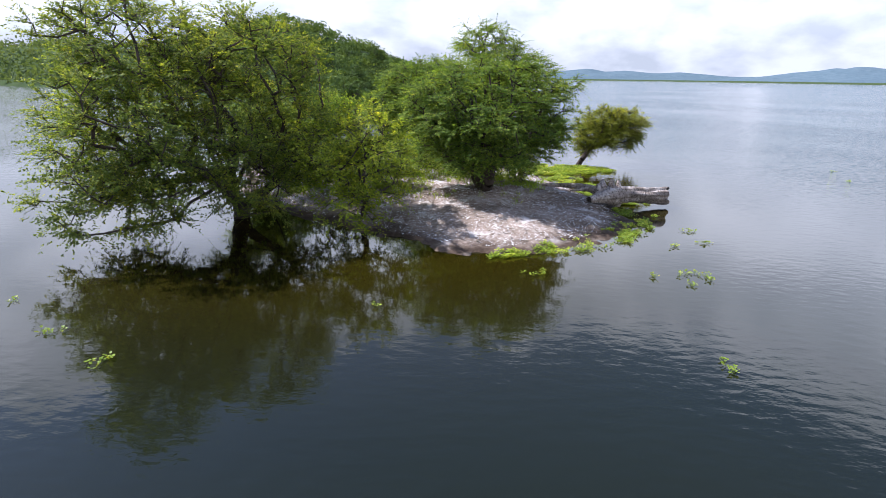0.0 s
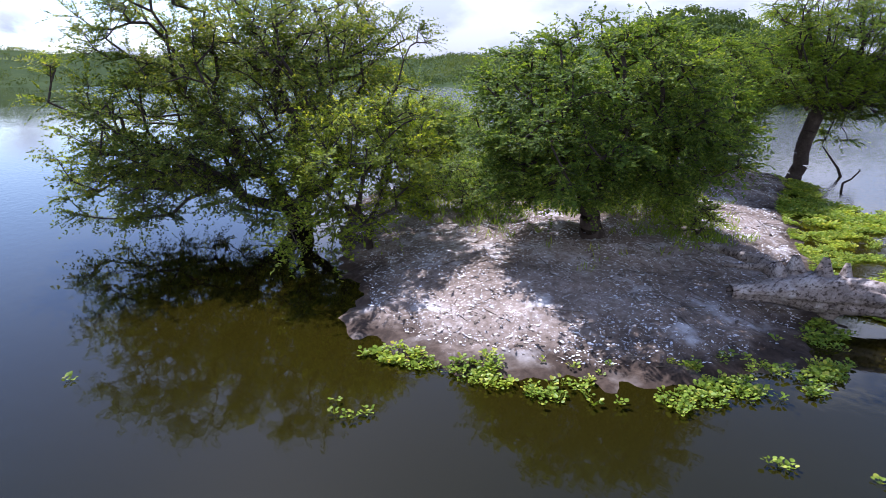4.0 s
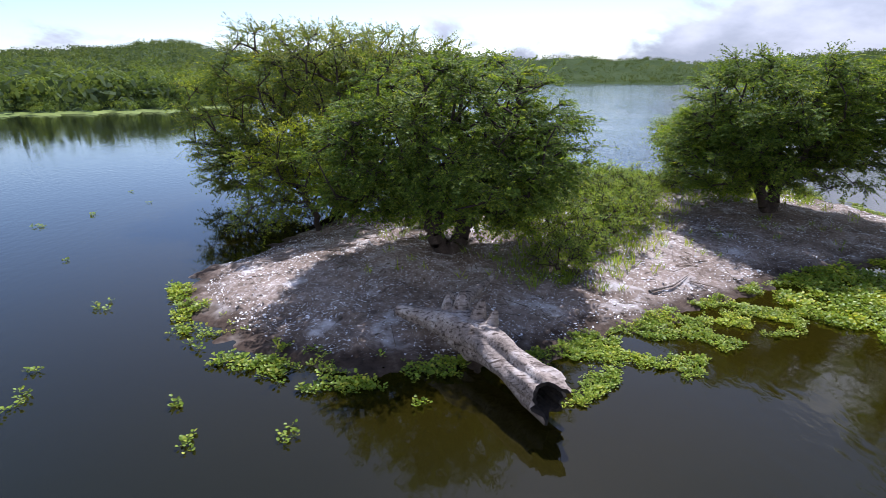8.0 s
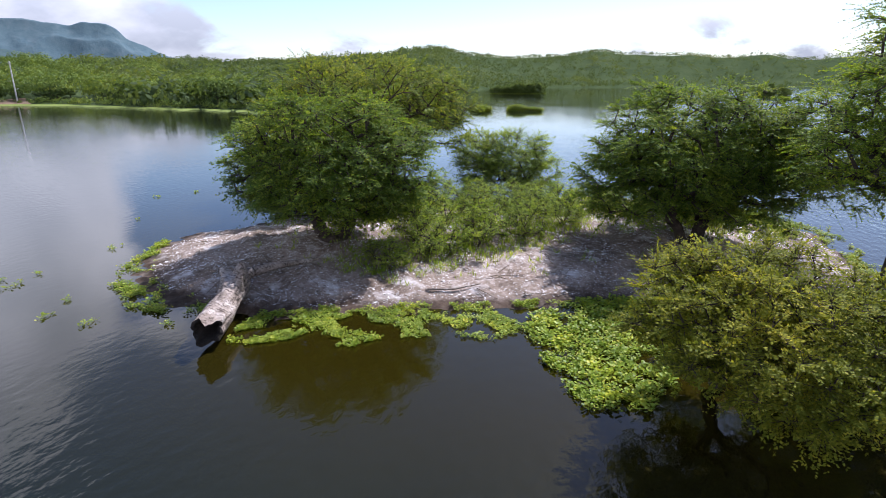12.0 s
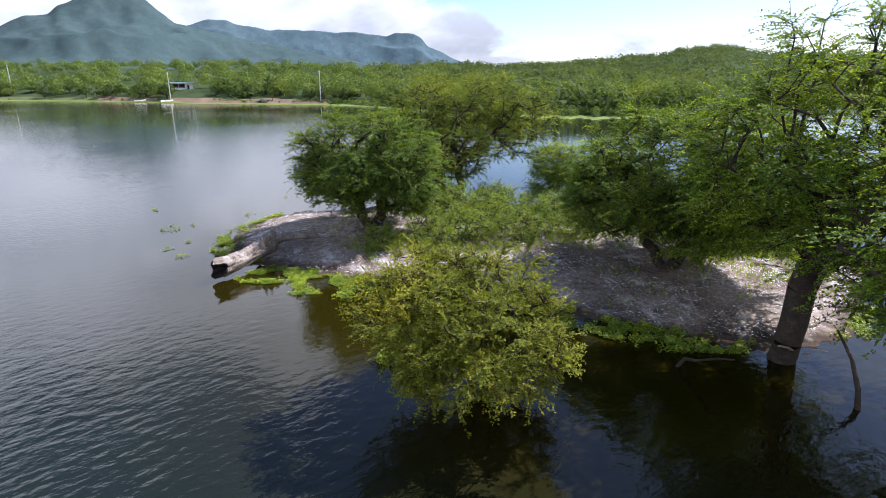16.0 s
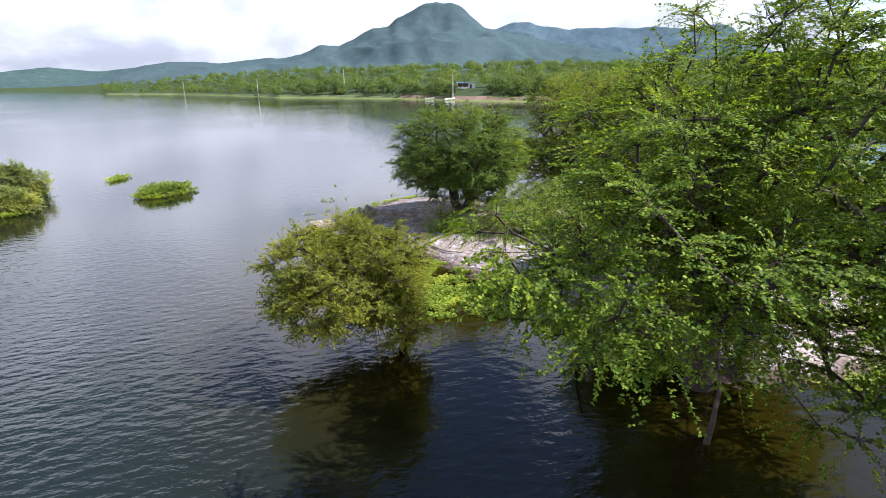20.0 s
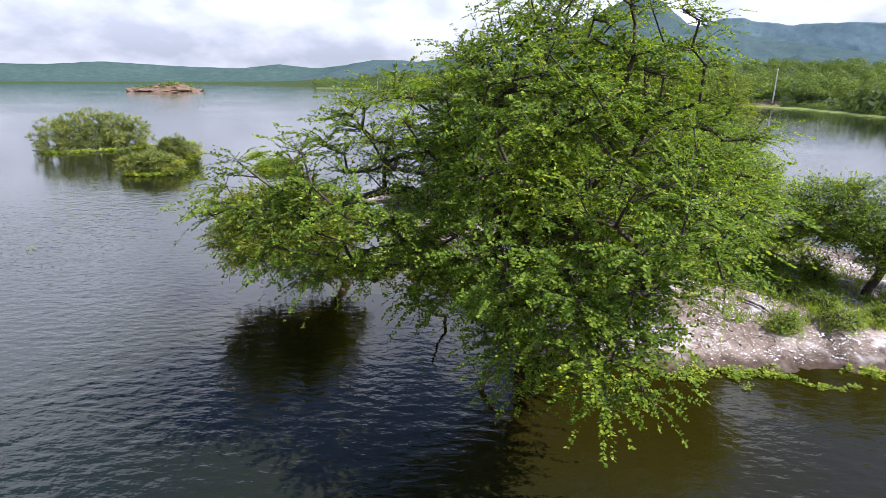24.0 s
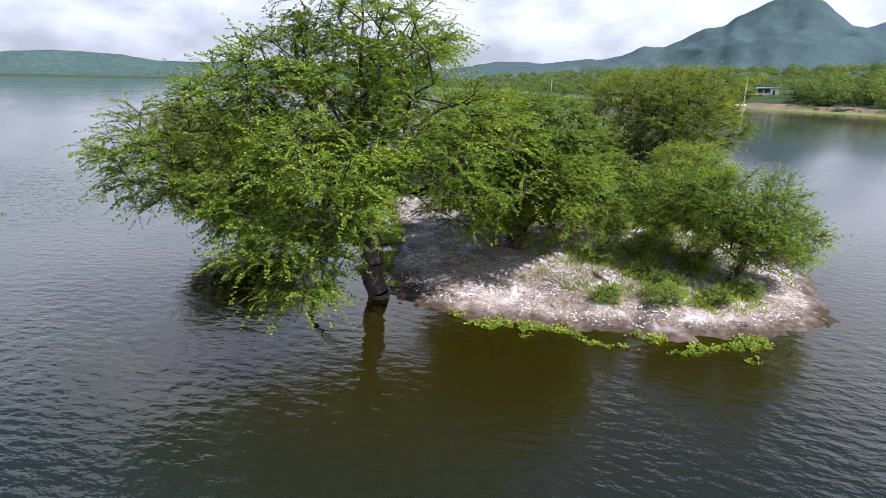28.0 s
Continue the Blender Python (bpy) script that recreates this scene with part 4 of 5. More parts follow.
    # knots and broken stubs on top
    for x, y, z, dx, dy, dz, rr in ((0.20, 13.75, 1.1, 0.02, 0.12, 0.55, 0.24), (0.55, 13.30, 1.08, 0.18, 0.05, 0.55, 0.21), (-0.15, 13.95, 1.08, 0.0, 0.15, 0.40, 0.18), (0.84, 12.90, 1.02, 0.20, 0.06, 0.50, 0.16), (0.45, 13.0, 0.6, -0.42, -0.2, 0.1, 0.18)):
        p0 = np.array([[x, y, z - 0.25], [x + dx * 0.6, y + dy * 0.6, z + dz * 0.35]])
        p1 = np.array([[x + dx * 0.6, y + dy * 0.6, z + dz * 0.35], [x + dx, y + dy, z + dz]])
        part("stub", smooth(mesh_np("stub", *tubes(p0, p1, np.array([rr * 1.5, rr]), np.array([rr, rr * 0.35]), 9))), M_LOG, ob)
    # the long bare limb that points inland
    limb = np.array([(-0.05, 13.85, 0.95), (0.25, 14.4, 1.12), (0.55, 15.1, 1.16), (0.85, 15.8, 1.12), (1.15, 16.5, 1.05), (1.3, 17.1, 1.02)])
    part("limb", smooth(mesh_np("limb", *tubes(limb[:-1], limb[1:], np.array([.27, .21, .17, .13, .10]), np.array([.21, .17, .13, .10, .06]), 10))), M_LOG, ob)
    fork = np.array([(0.3, 14.5, 1.12), (0.05, 14.9, 1.1), (-0.15, 15.5, 1.02)])
    part("limb", smooth(mesh_np("limb_fork", *tubes(fork[:-1], fork[1:], np.array([.13, .10]), np.array([.10, .05]), 8))), M_LOG, ob)


fallen_log()


def snag(points, r0, label, name="snag", material=None):
    p = np.array(points, float)
    rr = np.linspace(r0, r0 * 0.35, len(p))
    ob = thing(name, tuple(p[0]), label, "branch")
    part("branch", smooth(mesh_np(name, *tubes(p[:-1] - p[0], p[1:] - p[0], rr[:-1], rr[1:], 7))), material or M_BARK, ob)


snag([(20.3, 19.9, -0.2), (20.6, 20.0, 0.35), (21.1, 19.8, 0.55), (21.8, 19.7, 0.95), (22.2, 19.9, 1.0)], 0.07, "dark bare branch sticking out of the water")
snag([(25.2, 21.6, -0.3), (25.0, 21.9, 0.5), (24.6, 22.3, 1.2), (24.0, 22.6, 1.9)], 0.10, "bare root-like bough dipping into the water")
snag([(-4.9, 30.8, -0.2), (-4.7, 30.4, 0.9), (-4.4, 30.2, 2.2)], 0.05, "thin dead stem in the shallow water")
snag([(9.6, 26.0, zi(9.6, 26) + 0.05), (10.4, 26.3, zi(10.4, 26.3) + 0.08), (11.2, 26.2, zi(11.2, 26.2) + 0.1)], 0.08, "weathered fallen bough on the bare soil", material=M_LOG)
snag([(17.8, 31.4, zi(17.8, 31.4) + 0.06), (18.5, 32.0, zi(18.5, 32) + 0.1), (19.3, 32.3, zi(19.3, 32.3) + 0.07)], 0.07, "weathered fallen bough on the bare soil", material=M_LOG)
snag([(6.4, 17.2, zi(6.4, 17.2) + 0.04), (7.4, 17.8, zi(7.4, 17.8) + 0.07), (8.2, 18.6, zi(8.2, 18.6) + 0.06)], 0.05, "weathered fallen bough on the bare soil", material=M_LOG)


# ---- floating water hyacinth ----
def rosettes(x, y, z, size, seed, per=9):
    """Rosettes of round, cupped leaves on short stalks."""
    g = np.random.default_rng(seed)
    n = len(x) * per
    cx, cy, s = np.repeat(x, per), np.repeat(y, per), np.repeat(size, per) * g.uniform(0.7, 1.2, n)
    a = g.uniform(0, 6.283, n)
    tilt = g.uniform(0.1, 1.0, n)
    out = np.stack([np.cos(a), np.sin(a), 0 * a], 1)
    root = np.stack([cx, cy, np.repeat(z, per)], 1)
    tip = root + out * (s * np.cos(tilt) * 1.2)[:, None] + np.array([0, 0, 1.0]) * (s * np.sin(tilt) * 1.5)[:, None]
    along = unit(out * 1.0 + np.array([0, 0, 0.35]) + g.normal(0, 0.2, (n, 3)))
    nrm = unit(np.array([0, 0, 1.0]) - out * 0.25 + g.normal(0, 0.25, (n, 3)))
    nrm = unit(nrm - along * (nrm * along).sum(1, keepdims=True))
    side = np.cross(nrm, along)
    L, W = along * s[:, None], side * (s * 0.95)[:, None]
    cup = nrm * (s * 0.12)[:, None]
    v = np.stack([tip, tip + 0.28 * L + 0.46 * W + cup, tip + 0.75 * L + 0.42 * W + cup, tip + L, tip + 0.75 * L - 0.42 * W + cup, tip + 0.28 * L - 0.46 * W + cup], 1).reshape(-1, 3)
    f0 = np.array([[0, 1, 2, 3], [0, 3, 4, 5]])
    f = (f0[None] + (np.arange(n) * 6)[:, None, None]).reshape(-1, 4)
    stalk = leaf_quads(root, unit(tip - root), unit(g.normal(size=(n, 3))), np.linalg.norm(tip - root, axis=1), s * 0.2)
    return joined((v, f), stalk)


def mat_of(name, outline, count, size, seed, label, hollow=0.42):
    """A floating mat inside an outline, torn by gaps."""
    g = np.random.default_rng(seed)
    o = np.array(outline, float)
    lo, hi = o.min(0), o.max(0)
    x, y = g.uniform(lo[0], hi[0], count * 4), g.uniform(lo[1], hi[1], count * 4)
    inside = np.zeros(len(x), bool)
    for (x0, y0), (x1, y1) in zip(outline, outline[1:] + outline[:1]):
        inside ^= ((y0 > y) != (y1 > y)) & (x < (x1 - x0) * (y - y0) / ((y1 - y0) or 1e-9) + x0)
    holes = np.array([noise.noise(Vector((a * 0.9, b * 0.9, seed))) * 0.5 + 0.5 for a, b in zip(x, y)])
    holes += g.normal(0, 0.045, len(x))
    ok = inside & (holes > hollow) & (shore_dist(x, y) < 0.5)
    x, y = x[ok][:count], y[ok][:count]
    z = np.maximum(island_z(x, y), 0.0) + 0.01
    ob = part(name, mesh_np(name, *rosettes(x, y, z, g.uniform(0.6, 1.3, len(x)) * size, seed)), M_HYA)
    return tagged(ob, label, "water plants", "hyacinth mats", "stuff")


MAT = "bright green floating water hyacinth along the bank"
mat_of("hyacinth_mat", [(-10.1, 18.6), (-9.0, 16.3), (-7.3, 14.0), (-5.4, 12.3), (-3.2, 11.5), (-1.2, 11.6), (0.2, 12.1), (0.4, 13.2), (-2.0, 13.2), (-4.2, 13.6), (-6.4, 15.0), (-8.6, 18.2)], 980, 0.076, 51, MAT, 0.53)
mat_of("hyacinth_mat", [(2.2, 10.9), (3.1, 11.2), (3.9, 12.0), (4.3, 13.0), (4.8, 15.0), (2.9, 14.4), (1.7, 13.2), (1.6, 12.2)], 800, 0.055, 52, MAT, 0.45)
mat_of("hyacinth_mat", [(4.2, 12.3), (6.0, 12.2), (6.6, 13.3), (7.6, 13.8), (8.6, 14.6), (9.9, 14.7), (10.6, 15.6), (11.0, 17.0), (10.6, 18.6), (8.8, 17.6), (5.5, 15.7), (4.4, 14.9)], 1350, 0.056, 53, MAT, 0.51)
mat_of("hyacinth_mat", [(10.8, 15.8), (11.6, 14.8), (12.6, 13.2), (13.8, 12.0), (15.2, 12.6), (15.8, 14.6), (15.6, 17.0), (16.4, 19.4), (15.6, 21.0), (12.2, 19.6), (10.6, 18.4)], 1450, 0.09, 54, "tall dense bright green water hyacinth mat", 0.38)
mat_of("hyacinth_mat", [(16.4, 19.6), (19.4, 20.2), (21.4, 22.6), (21.4, 23.8), (18.5, 22.0), (15.6, 21.0)], 520, 0.075, 55, MAT, 0.45)
mat_of("hyacinth_mat", [(22.9, 26.6), (23.7, 27.4), (24.0, 30.0), (23.6, 32.6), (23.2, 35.4), (21.6, 37.8), (20.4, 37.8), (21.8, 35.2), (22.3, 32.6), (22.7, 29.6)], 700, 0.062, 56, "sparse yellow-green water plants along the bank", 0.52)

FLOATERS = [(-11.2, 16.6, 6), (-10.6, 12.4, 3), (-6.3, 11.1, 4), (-3.5, 10.1, 5), (-5.45, 9.7, 5), (-0.8, 11.1, 4), (-7.7, 14.6, 3), (-10.05, 10.9, 8), (-6.2, 12.9, 3), (-8.1, 14.95, 4), (-20.9, 35.6, 2),
            (-18.0, 32.2, 2), (-8.1, 43.3, 6), (-19.5, 29.4, 4), (-20.5, 26.6, 5), (-15.5, 21.2, 2), (-17.1, 11.5, 5), (-11.1, 11.3, 3), (14.3, -4.0, 3), (22.9, 37.1, 4), (19.2, -5.0, 3), (18.1, 40.2, 3), (-19.1, -2.6, 8), (-10.4, 10.6, 3)]
g = np.random.default_rng(61)
for k, (x, y, n) in enumerate(FLOATERS):
    ob = thing("floating_plant", (x, y, 0), "small clump of green water hyacinth adrift on the lake" if n > 3 else "tiny sprig of water hyacinth adrift on the lake", "water plant", "drifting plants")
    for q in range(n):
        v, f = rosettes(np.zeros(1), np.zeros(1), np.full(1, 0.01), np.full(1, 0.075), 100 + 9 * k + q, 7)
        part("rosette", mesh_np("rosette", v, f), M_HYA, ob, loc=(g.normal(0, 0.032 * n), g.normal(0, 0.032 * n), 0))

# ---- islets south-west of the island ----
def islet(x, y, rx, ry, h, seed, label, turn=0.0, mat_r=1.15, fine=1.0, dense=1.0, material=None):
    ob = thing("islet_bush", (x, y, 0), label, "shrub", "islets")
    ct, st = math.cos(turn), math.sin(turn)
    lob = []
    for k in range(5):
        u = (k - 2) / 2.4
        lob.append((x + ct * rx * u, y + st * rx * u, h * (0.42 - 0.12 * abs(u)), rx * 0.42, ry * 0.85, h * (0.55 - 0.14 * abs(u))))
    bark, leaves = grow(seed=seed, base=(x, y, -0.3), lobes=lob, clusters=int((80 + 13 * rx * ry) * fine * dense), trunk_r=0.08, fork=(x, y, 0.4), twigs=12, leaves=16, leaf=(0.15 / fine, 0.07 / fine) if dense == 1.0 else (0.13, 0.052), twig_len=(0.35 / fine, 0.8 / fine), gap=0.2 if dense == 1.0 else 0.12, fine=False, lift=0.9, flat=1.0)
    part("stem", bark, M_BARK, ob, loc=(0, 0, -0.3))
    part("foliage", leaves, material or M_SHRUB, ob, loc=(0, 0, -0.3))
    g = np.random.default_rng(seed)
    n = int(60 * rx)
    a, r = g.uniform(0, 6.283, n), g.uniform(0.75, mat_r, n)
    mx, my = rx * 1.05 * np.cos(a) * r, ry * np.sin(a) * r
    v, f = rosettes(ct * mx - st * my, st * mx + ct * my, np.full(n, 0.01), np.full(n, 0.22), seed, 6)
    part("hyacinth_fringe", mesh_np("fringe", v, f), M_HYA, ob, "yellow-green floating plants")


islet(-28.5, -35.0, 5.6, 3.2, 5.5, 71, "large rounded grey-green bush islet ringed by water plants", radians(135), 1.2, 1.0, 2.9, M_LEAF_G)
islet(-10.4, -14.2, 2.2, 1.5, 2.2, 72, "low green bush growing out of the lake", radians(100), 1.15, 1.0, 2.2, M_LEAF_G)
islet(-18.6, -16.6, 1.9, 1.5, 3.0, 73, "upright green bush growing out of the lake", radians(100), 1.15, 1.0, 2.2, M_LEAF_G)
islet(-16.2, -3.4, 1.6, 1.0, 0.75, 74, "tiny bush on a floating raft of plants", radians(130), 1.6)
g = np.random.default_rng(75)
for x, y, rx, ry, n, seed in ((-26.4, -11.0, 2.2, 0.7, 50, 76), (-34.0, -27.0, 6.0, 0.9, 90, 77)):
    v, f = rosettes(g.normal(0, rx * 0.45, n), g.normal(0, ry * 0.45, n), np.full(n, 0.01), np.full(n, 0.22), seed, 6)
    ob = part("floating_plant_raft", mesh_np("raft", v, f), M_HYA, loc=(x, y, 0))
    tagged(ob, "flat raft of yellow-green water plants on the lake", "water plants", "drifting plants")


# ---- woods ----
def far_tree_meshes(seed, h, r, leaf, clusters):
    lob = [(0, 0, h * 0.6, r * 0.8, r * 0.8, h * 0.36), (r * 0.4, 0.2 * r, h * 0.5, r * 0.6, r * 0.55, h * 0.3), (-r * 0.4, -0.2 * r, h * 0.48, r * 0.6, r * 0.6, h * 0.3)]
    return grow(seed=seed, base=(0, 0, 0), lobes=lob, clusters=clusters, trunk_r=0.16, fork=(0.1, 0, h * 0.3), twigs=7, leaves=7, leaf=leaf, twig_len=(0.5, 1.1), gap=0.25, fine=False, flat=0.8)


KINDS = []
for k, (h, r) in enumerate(((6.5, 3.4), (8.0, 4.0), (5.2, 3.2), (7.2, 4.4))):
    bark, leaves = far_tree_meshes(200 + k, h, r, (0.46, 0.28), 36)
    KINDS.append((smooth(bark), leaves))


def wood_tree(x, y, z, k, s, turn, label, group, material):
    bark, leaves = KINDS[k]
    ob = new("tree")
    ob.matrix_basis = pose(x, y, z, 0, 0, turn) @ Matrix.Scale(s, 4)
    tagged(ob, label, "tree", group)
    part("trunk", bark, M_BARK, ob)
    part("crown", leaves, material, ob)


g = np.random.default_rng(81)
count = 0
while count < 120:
    head = count < 55
    b = g.uniform(-80, -47) if head else g.uniform(62, 98) if count < 105 else g.uniform(26, 103)
    r = float(shore_r(b)) + (g.uniform(2, 60) if head else g.uniform(4, 60) if b < 62 or b > 96 else g.uniform(9, 40))
    x, y = HUB[0] - math.sin(radians(b)) * r, HUB[1] + math.cos(radians(b)) * r
    z = float(land_z(np.array(b), np.array(r)))
    if z < 0.2 or (77.4 < b < 81.0 and r < 314):
        continue
    wood_tree(x, y, z - 0.15, int(g.integers(4)), g.uniform(0.6, 1.1) * (0.8 if head else 1.0), g.uniform(0, 360),
              "leafy green tree on the wooded headland" if head else "leafy green tree behind the lake shore", "headland trees" if head else "shore trees", M_FAR_D if head else M_FAR)
    count += 1


def wood_stuff(name, seed, spots, tris, label, material, coarse=3.0):
    """Many far crowns in one mesh: each a loose ball of ragged leaf sprays."""
    g = np.random.default_rng(seed)
    x, y, z, s = spots
    n = len(x)
    d = unit(g.normal(size=(n, tris, 3)))
    d[..., 2] = np.abs(d[..., 2]) * 1.1 - 0.25
    rr = g.uniform(0.55, 1.08, (n, tris, 1))
    c = np.stack([x, y, z], 1)[:, None] + d * rr * s[:, None, None] * np.array([1.0, 1.0, 0.85]) + np.array([0, 0, 0.75]) * s[:, None, None]
    c = c.reshape(-1, 3)
    dd = d.reshape(-1, 3)
    ss = np.repeat(s, tris)
    along = unit(np.cross(dd, g.normal(size=dd.shape)))
    nrm = unit(dd + g.normal(0, 0.5, dd.shape) + np.array([0, 0, 0.4]))
    v, f = leaf_quads(c, along, nrm, np.minimum(ss * g.uniform(0.30, 0.55, len(c)), coarse), np.minimum(ss * g.uniform(0.2, 0.36, len(c)), coarse * 0.6))
    return tagged(part(name, mesh_np(name, v, f), material), label, "woods", kind="stuff")


def scatter(seed, count, lo, hi, depth0, depth1, size, crowd=1.4, sunk=0.0):
    g = np.random.default_rng(seed)
    b = g.uniform(lo, hi, count)
    r = shore_r(b) + depth0 + (depth1 - depth0) * g.random(count) ** crowd
    z = land_z(b, r)
    ok = (z > 0.3) & ~((b > 62) & (b < 99) & (r < shore_r(b) + 17) & (depth0 > 3)) & ~((b > 77.4) & (b < 81.0) & (r < 314))
    b, r, z = b[ok], r[ok], z[ok]
    wide = size[0] + (size[1] - size[0]) * g.random(len(b)) ** 1.7
    return HUB[0] - np.sin(np.radians(b)) * r, HUB[1] + np.cos(np.radians(b)) * r, z - 0.2 - sunk * wide, wide


wood_stuff("headland_woods", 91, scatter(91, 1400, -82, -46, 1, 170, (1.4, 3.3)), 64, "dense green woods covering the headland hill", M_FAR_D, 0.9)
wood_stuff("shore_woods", 92, scatter(92, 1350, 25, 112, 16, 320, (2.8, 6.2)), 180, "green trees behind the lake shore", M_FAR, 1.0)
wood_stuff("hill_woods", 93, scatter(93, 11500, -46, 60, 0, 1000, (2.6, 8.0), 1.0, 0.30), 18, "green scrub woods over rolling hills", M_HILL_LEAF, 2.6)
wood_stuff("bank_bushes", 95, scatter(95, 90, 66, 88, 2.5, 15, (0.5, 1.5)), 60, "low green bushes on the bare far bank", M_FAR, 0.4)
wood_stuff("reed_scrub", 94, scatter(94, 1000, 25, 66, 0, 14, (0.6, 1.8)), 26, "low green scrub along the water", M_FAR, 0.7)

# ---- far shore: strip of sand and weed, a lakeside house, sheds and poles ----
def shore_strip(name, b0, b1, d0, d1, z, material, label):
    b = np.linspace(b0, b1, 160)
    V = []
    for d in np.linspace(d0, d1, 6):
        r = shore_r(b) + d * (1 + 0.12 * np.sin(b * 0.9) + 0.06 * np.sin(b * 2.3))
        V.append(np.stack([HUB[0] - np.sin(np.radians(b)) * r, HUB[1] + np.cos(np.radians(b)) * r, np.maximum(land_z(b, r), 0) + z * (0.15 + (d - d0) / (d1 - d0))], 1))
    k = (np.arange(159)[None] + 160 * np.arange(5)[:, None]).ravel()
    F = np.stack([k, k + 1, k + 161, k + 160], 1)
    tagged(part(name, smooth(mesh_np(name, np.concatenate(V), F)), material), label, "ground", kind="structure")


shore_strip("shore_sand", 66, 86.5, 1.5, 17, 0.35, M_SHORE, "bare reddish earth bank on the far shore")
shore_strip("shore_lawn", 86.5, 112, 1.5, 15, 0.35, M_LAWN, "mown green lawn sloping to the far shore")
shore_strip("shore_weed", 26, 112, -3.5, 1.5, 0.30, M_TURF, "yellow-green weed along the far water line")


def box(name, x0, x1, y0, y1, z0, z1, material, parent, label="", bevel=0.02):
    bm = bmesh.new()
    bmesh.ops.create_cube(bm, size=1)
    bmesh.ops.scale(bm, vec=(x1 - x0, y1 - y0, z1 - z0), verts=bm.verts)
    bmesh.ops.translate(bm, vec=((x0 + x1) / 2, (y0 + y1) / 2, (z0 + z1) / 2), verts=bm.verts)
    bmesh.ops.bevel(bm, geom=bm.edges[:], offset=bevel, segments=1, affect="EDGES")
    return part(name, bm, material, parent, label)


def ground_at(x, y):
    b, r = bearing(np.array(x), np.array(y))
    return float(land_z(b, r))


def on_bank(b, d):
    r = float(shore_r(np.array(b))) + d
    return HUB[0] - math.sin(radians(b)) * r, HUB[1] + math.cos(radians(b)) * r


hx, hy = -292.0, 84.0
house = thing("lakeside_house", (hx, hy, ground_at(hx, hy)), "small white lakeside house with a flat sheet roof and open porch", "house")
house.scale = (0.98, 0.98, 0.98)
house.rotation_euler = (0, 0, radians(79))
box("back_wall", -5.0, 5.0, 3.0, 3.25, -0.5, 3.2, M_PINK, house, "faded red back wall")
box("side_wall", -5.2, -5.0, -3.0, 3.25, -0.5, 3.2, M_WALL, house)
box("side_wall", 1.2, 1.4, -3.0, 3.0, -0.5, 3.2, M_WALL, house)
front = box("front_wall", 1.4, 5.0, -3.0, -2.8, -0.5, 3.2, M_WALL, house)
# solid panel on the wall; the doorway's inner shade is its near-black colour
box("door", 2.2, 3.2, -3.06, -3.0, -0.2, 2.0, M_DARK, front, "near-black panel painted as a doorway's shaded inside")
box("parapet", -5.6, 1.2, -4.6, -4.4, -0.5, 0.75, M_WALL, house, "low white porch wall")
for px_ in (-5.1, -2.0, 1.1):
    box("post", px_ - 0.12, px_ + 0.12, -4.4, -4.16, -0.5, 3.2, M_WALL, house)
roof = box("roof", -5.8, 5.6, -4.9, 3.6, 3.2, 3.5, M_ROOF, house, "flat pale sheet roof")
box("awning", -5.8, 1.2, -6.2, -4.9, 2.7, 2.9, M_TEAL, roof, "teal awning")
shx, shy = -226.0, 132.0
shed = thing("shed", (shx, shy, ground_at(shx, shy)), "small grey shed among the shore trees", "shed")
shed.rotation_euler = (0, 0, radians(60))
box("wall", -2.4, 2.4, -2, 2, -0.4, 2.6, M_WALL, shed)
box("roof", -2.9, 2.9, -2.5, 2.5, 2.6, 2.9, M_ROOF, shed)
for b, d, h in ((80.9, 6, 13.0), (100.1, 8, 12.5), (106.1, 8, 12.0), (66.7, 10, 13.5), (91.8, 46, 13.0)):
    x, y = on_bank(b, d)
    pole = thing("utility_pole", (x, y, max(ground_at(x, y), -0.3)), "tall pale utility pole on the far shore", "pole", "utility poles")
    part("mast", mesh_np("mast", *tubes(np.array([[0, 0, -0.4]]), np.array([[0, 0, h]]), np.array([0.26]), np.array([0.18]), 10)), M_POLE, pole)
    arm = box("crossarm", -0.9, 0.9, -0.06, 0.06, h - 0.9, h - 0.75, M_POLE, pole)
    for s in (-0.8, 0, 0.8):
        part("insulator", mesh_np("insulator", *tubes(np.array([[s, 0, h - 0.75]]), np.array([[s, 0, h - 0.5]]), np.array([0.06]), np.array([0.05]), 6)), M_WALL, arm)

def boat(x, y, length, turn, material, label):
    ob = thing("boat", (x, y, max(ground_at(x, y), 0) + 0.12), label, "boat", "boats on the far bank")
    ob.rotation_euler = (0, 0, radians(turn))
    V, q = [], 9
    for s in (1.0, 0.82):
        for k in range(q):
            u = k / (q - 1) * 2 - 1
            w = 0.72 * s * (1 - max(0, u) ** 2.2 * 0.92) * (1 - max(0, -u) ** 6 * 0.25)
            lift = 0.28 * max(0, u) ** 2
            base = 0.0 if s == 1.0 else 0.08
            for side, z in ((-1, 0.62), (-0.62, base), (0.62, base), (1, 0.62)):
                V.append((u * length / 2 * (s if abs(u) == 1 else 1), side * w, z + lift))
    F = []
    for layer in range(2):
        for k in range(q - 1):
            for c in range(3):
                a0 = layer * q * 4 + k * 4 + c
                F.append((a0, a0 + 1, a0 + 5, a0 + 4))
    for k in range(q - 1):
        for c in (0, 3):
            a0, b0 = k * 4 + c, q * 4 + k * 4 + c
            F.append((a0, a0 + 4, b0 + 4, b0))
    part("hull", mesh_np("hull", V, F), material, ob)
    for u in (-0.45, 0.15):
        box("thwart", u * length / 2 - 0.12, u * length / 2 + 0.12, -0.6, 0.6, 0.42, 0.48, M_POLE, ob)


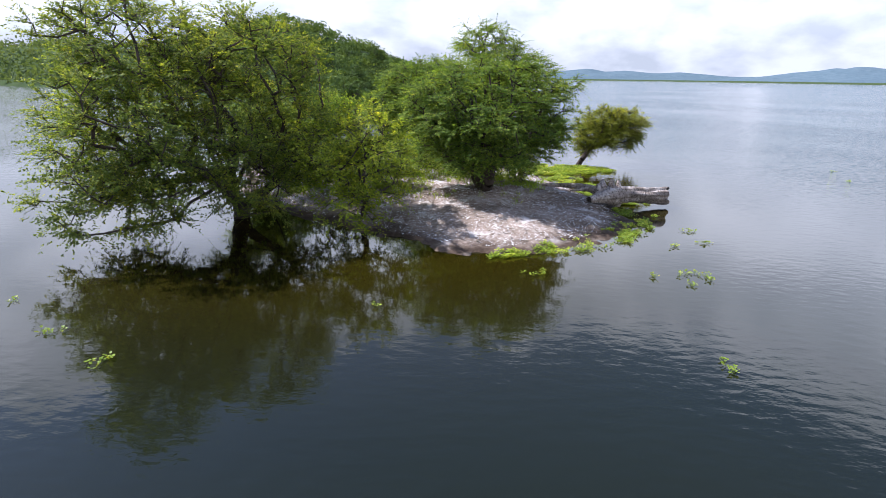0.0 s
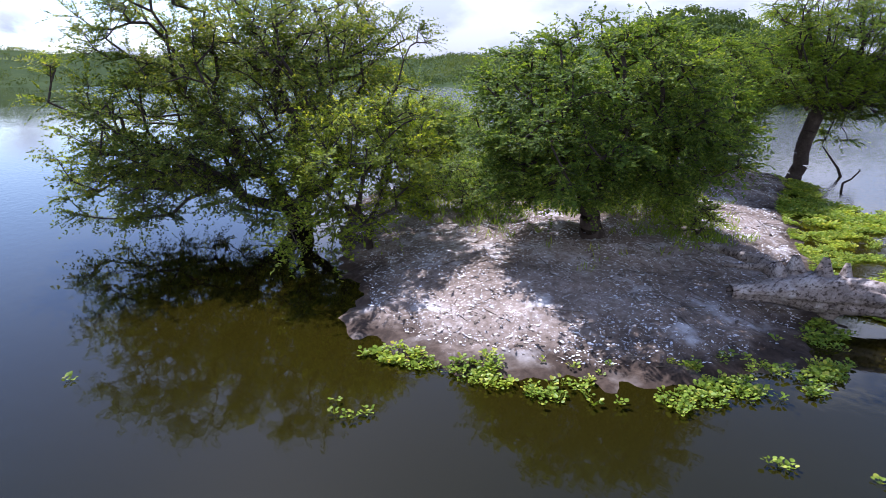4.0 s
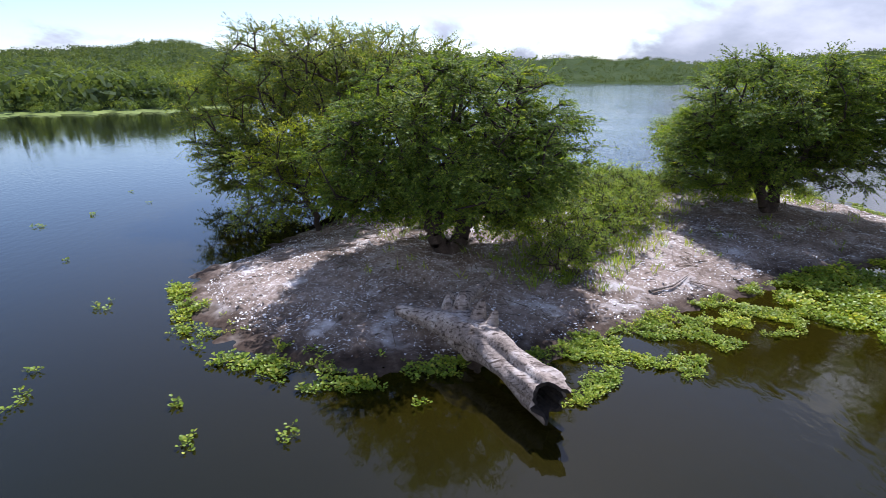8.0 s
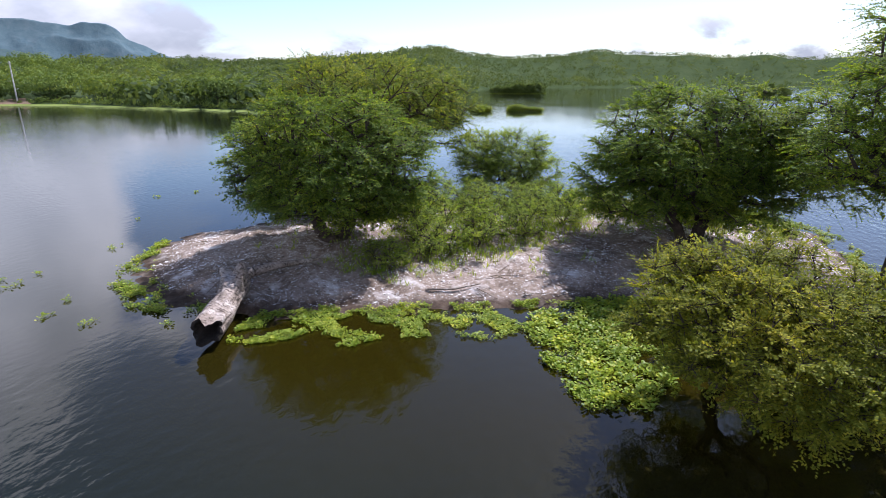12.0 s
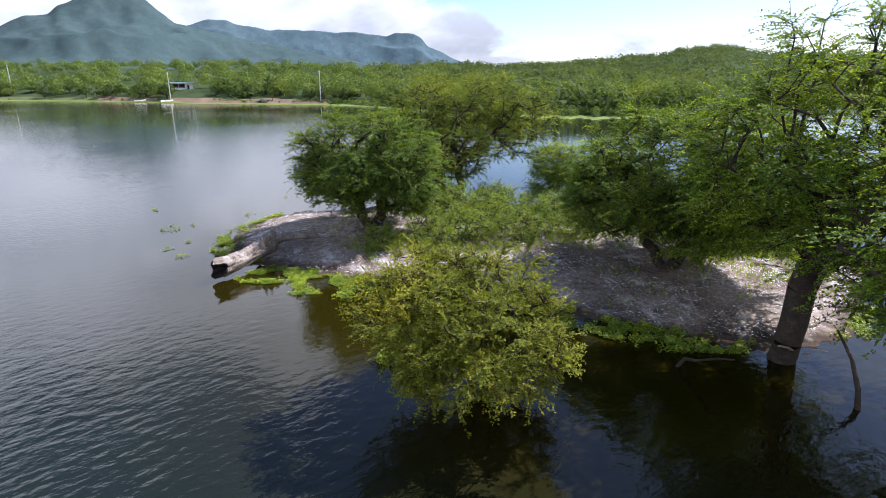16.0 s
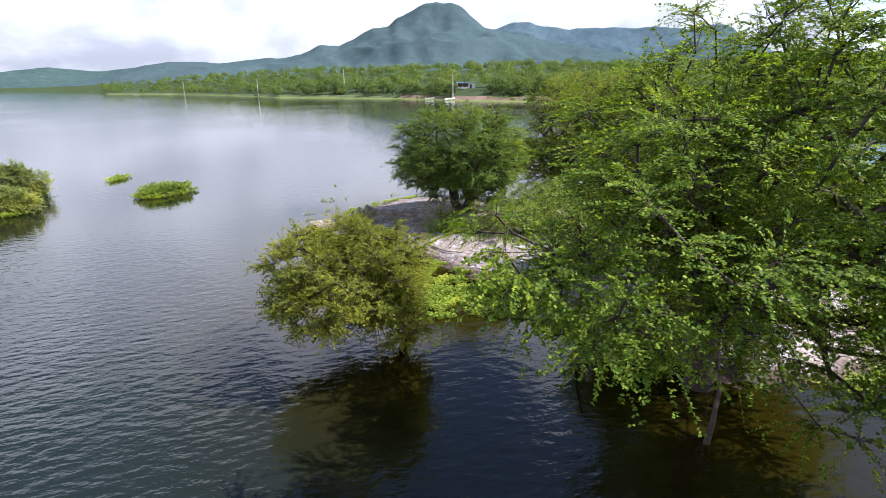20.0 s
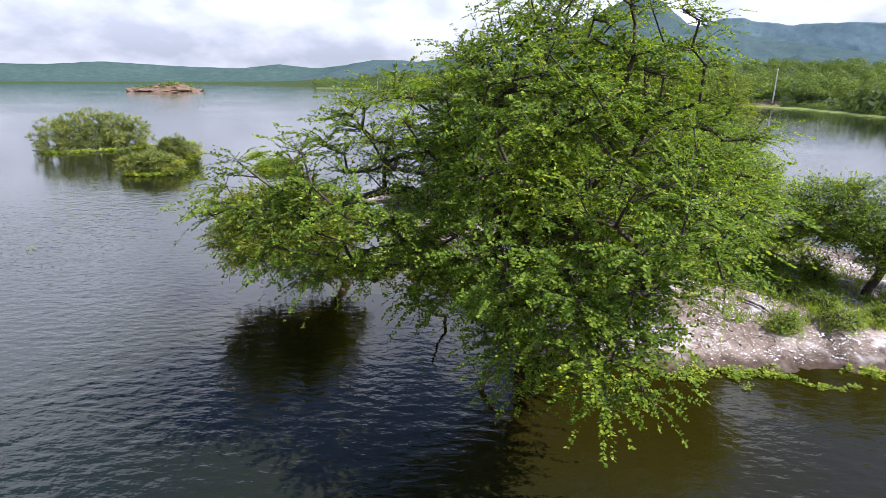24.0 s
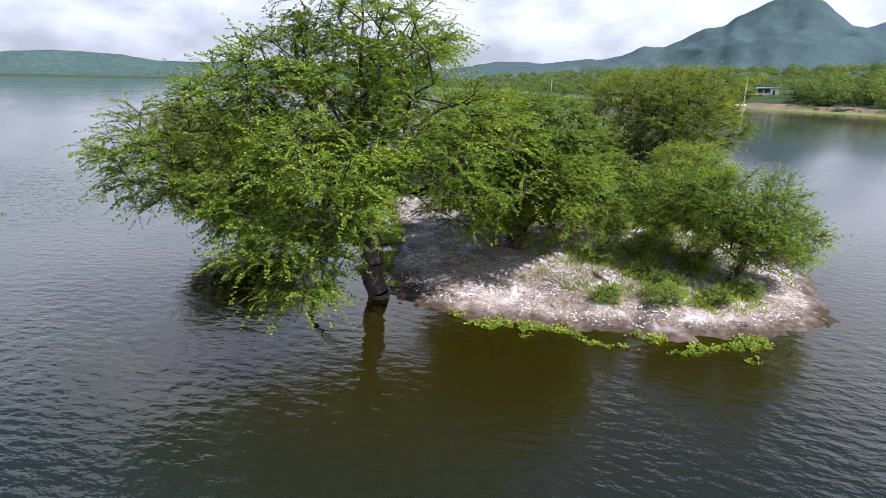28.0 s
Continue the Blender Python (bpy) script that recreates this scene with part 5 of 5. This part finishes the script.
for b, d, ln, turn, mt, lb in ((83.3, 3.5, 5.2, 95, M_WALL, "white open boat drawn up on the bank"), (81.6, 3.0, 6.0, 160, M_WALL, "white open boat drawn up on the bank"), (81.1, 5.0, 4.6, 110, M_WALL, "white open boat drawn up on the bank"),
                               (72.8, 7.0, 5.0, 170, M_BOAT, "dark blue open boat drawn up on the bank"), (72.2, 8.5, 4.6, 150, M_BOAT, "dark blue open boat drawn up on the bank")):
    boat(*on_bank(b, d), ln, turn, mt, lb)

# wooded rock islet far out on the lake
ix, iy = -447.0, -308.0
g = np.random.default_rng(96)
rock = thing("lake_islet", (ix, iy, 0), "low rocky islet with green scrub far out on the lake", "islet")
rock.rotation_euler = (0, 0, radians(125))
bm = bmesh.new()
bmesh.ops.create_icosphere(bm, subdivisions=5, radius=1)
for v in bm.verts:
    n1 = noise.fractal(v.co * 2.2, 1.0, 2.0, 4)
    n2 = noise.fractal(v.co * 7.0 + Vector((3, 1, 5)), 1.0, 2.0, 4)
    hump = 4.2 + 2.6 * math.exp(-((v.co.x - 0.25) / 0.4) ** 2)
    v.co = Vector((v.co.x * 31 * (1 + 0.2 * n1), v.co.y * 15 * (1 + 0.2 * n1), v.co.z * hump * (1 + 0.35 * n1 + 0.45 * n2)))
part("rock", bm, M_SHORE, rock)
n = 210
xs, ys = np.where(g.random(n) < 0.75, g.normal(7, 8, n), g.uniform(-24, 28, n)), g.normal(0, 5, n)
d = unit(g.normal(size=(n, 26, 3)))
c = np.stack([xs, ys, 3.6 + 3.6 * np.exp(-((xs - 7) / 10) ** 2) - 0.05 * np.abs(ys)], 1)[:, None] + d * g.uniform(0.9, 2.6, (n, 1, 1))
v, f = leaf_quads(c.reshape(-1, 3), unit(np.cross(d.reshape(-1, 3), g.normal(size=(n * 26, 3)))), unit(d.reshape(-1, 3) + np.array([0, 0, 0.5])), np.full(n * 26, 1.1), np.full(n * 26, 0.7))
part("scrub", mesh_np("islet_scrub", v, f), M_FAR, rock)
# drowned bush islets in the back bay
for x, y, rx, ry, h, fine, seed in ((-42.4, 149.5, 2.6, 1.3, 1.4, 0.8, 97), (-33.2, 154.0, 2.4, 1.3, 1.5, 0.8, 98), (-29.2, 155.2, 2.6, 1.0, 0.7, 0.8, 102),
                                    (-100.0, 369.0, 7.3, 5.2, 6.6, 0.45, 99), (-112.0, 366.0, 6.2, 4.4, 5.0, 0.45, 100), (-90.0, 371.0, 6.0, 4.4, 7.2, 0.45, 103), (45.5, 359.5, 8.4, 6.0, 6.9, 0.45, 101)):
    islet(x, y, rx, ry, h, seed, "low light green bush in the shallow back bay" if h < 2 else "dark green bush islet standing in the back bay", 0.3, 1.15, fine, 1.0, M_HYA if h < 2 else M_FAR)
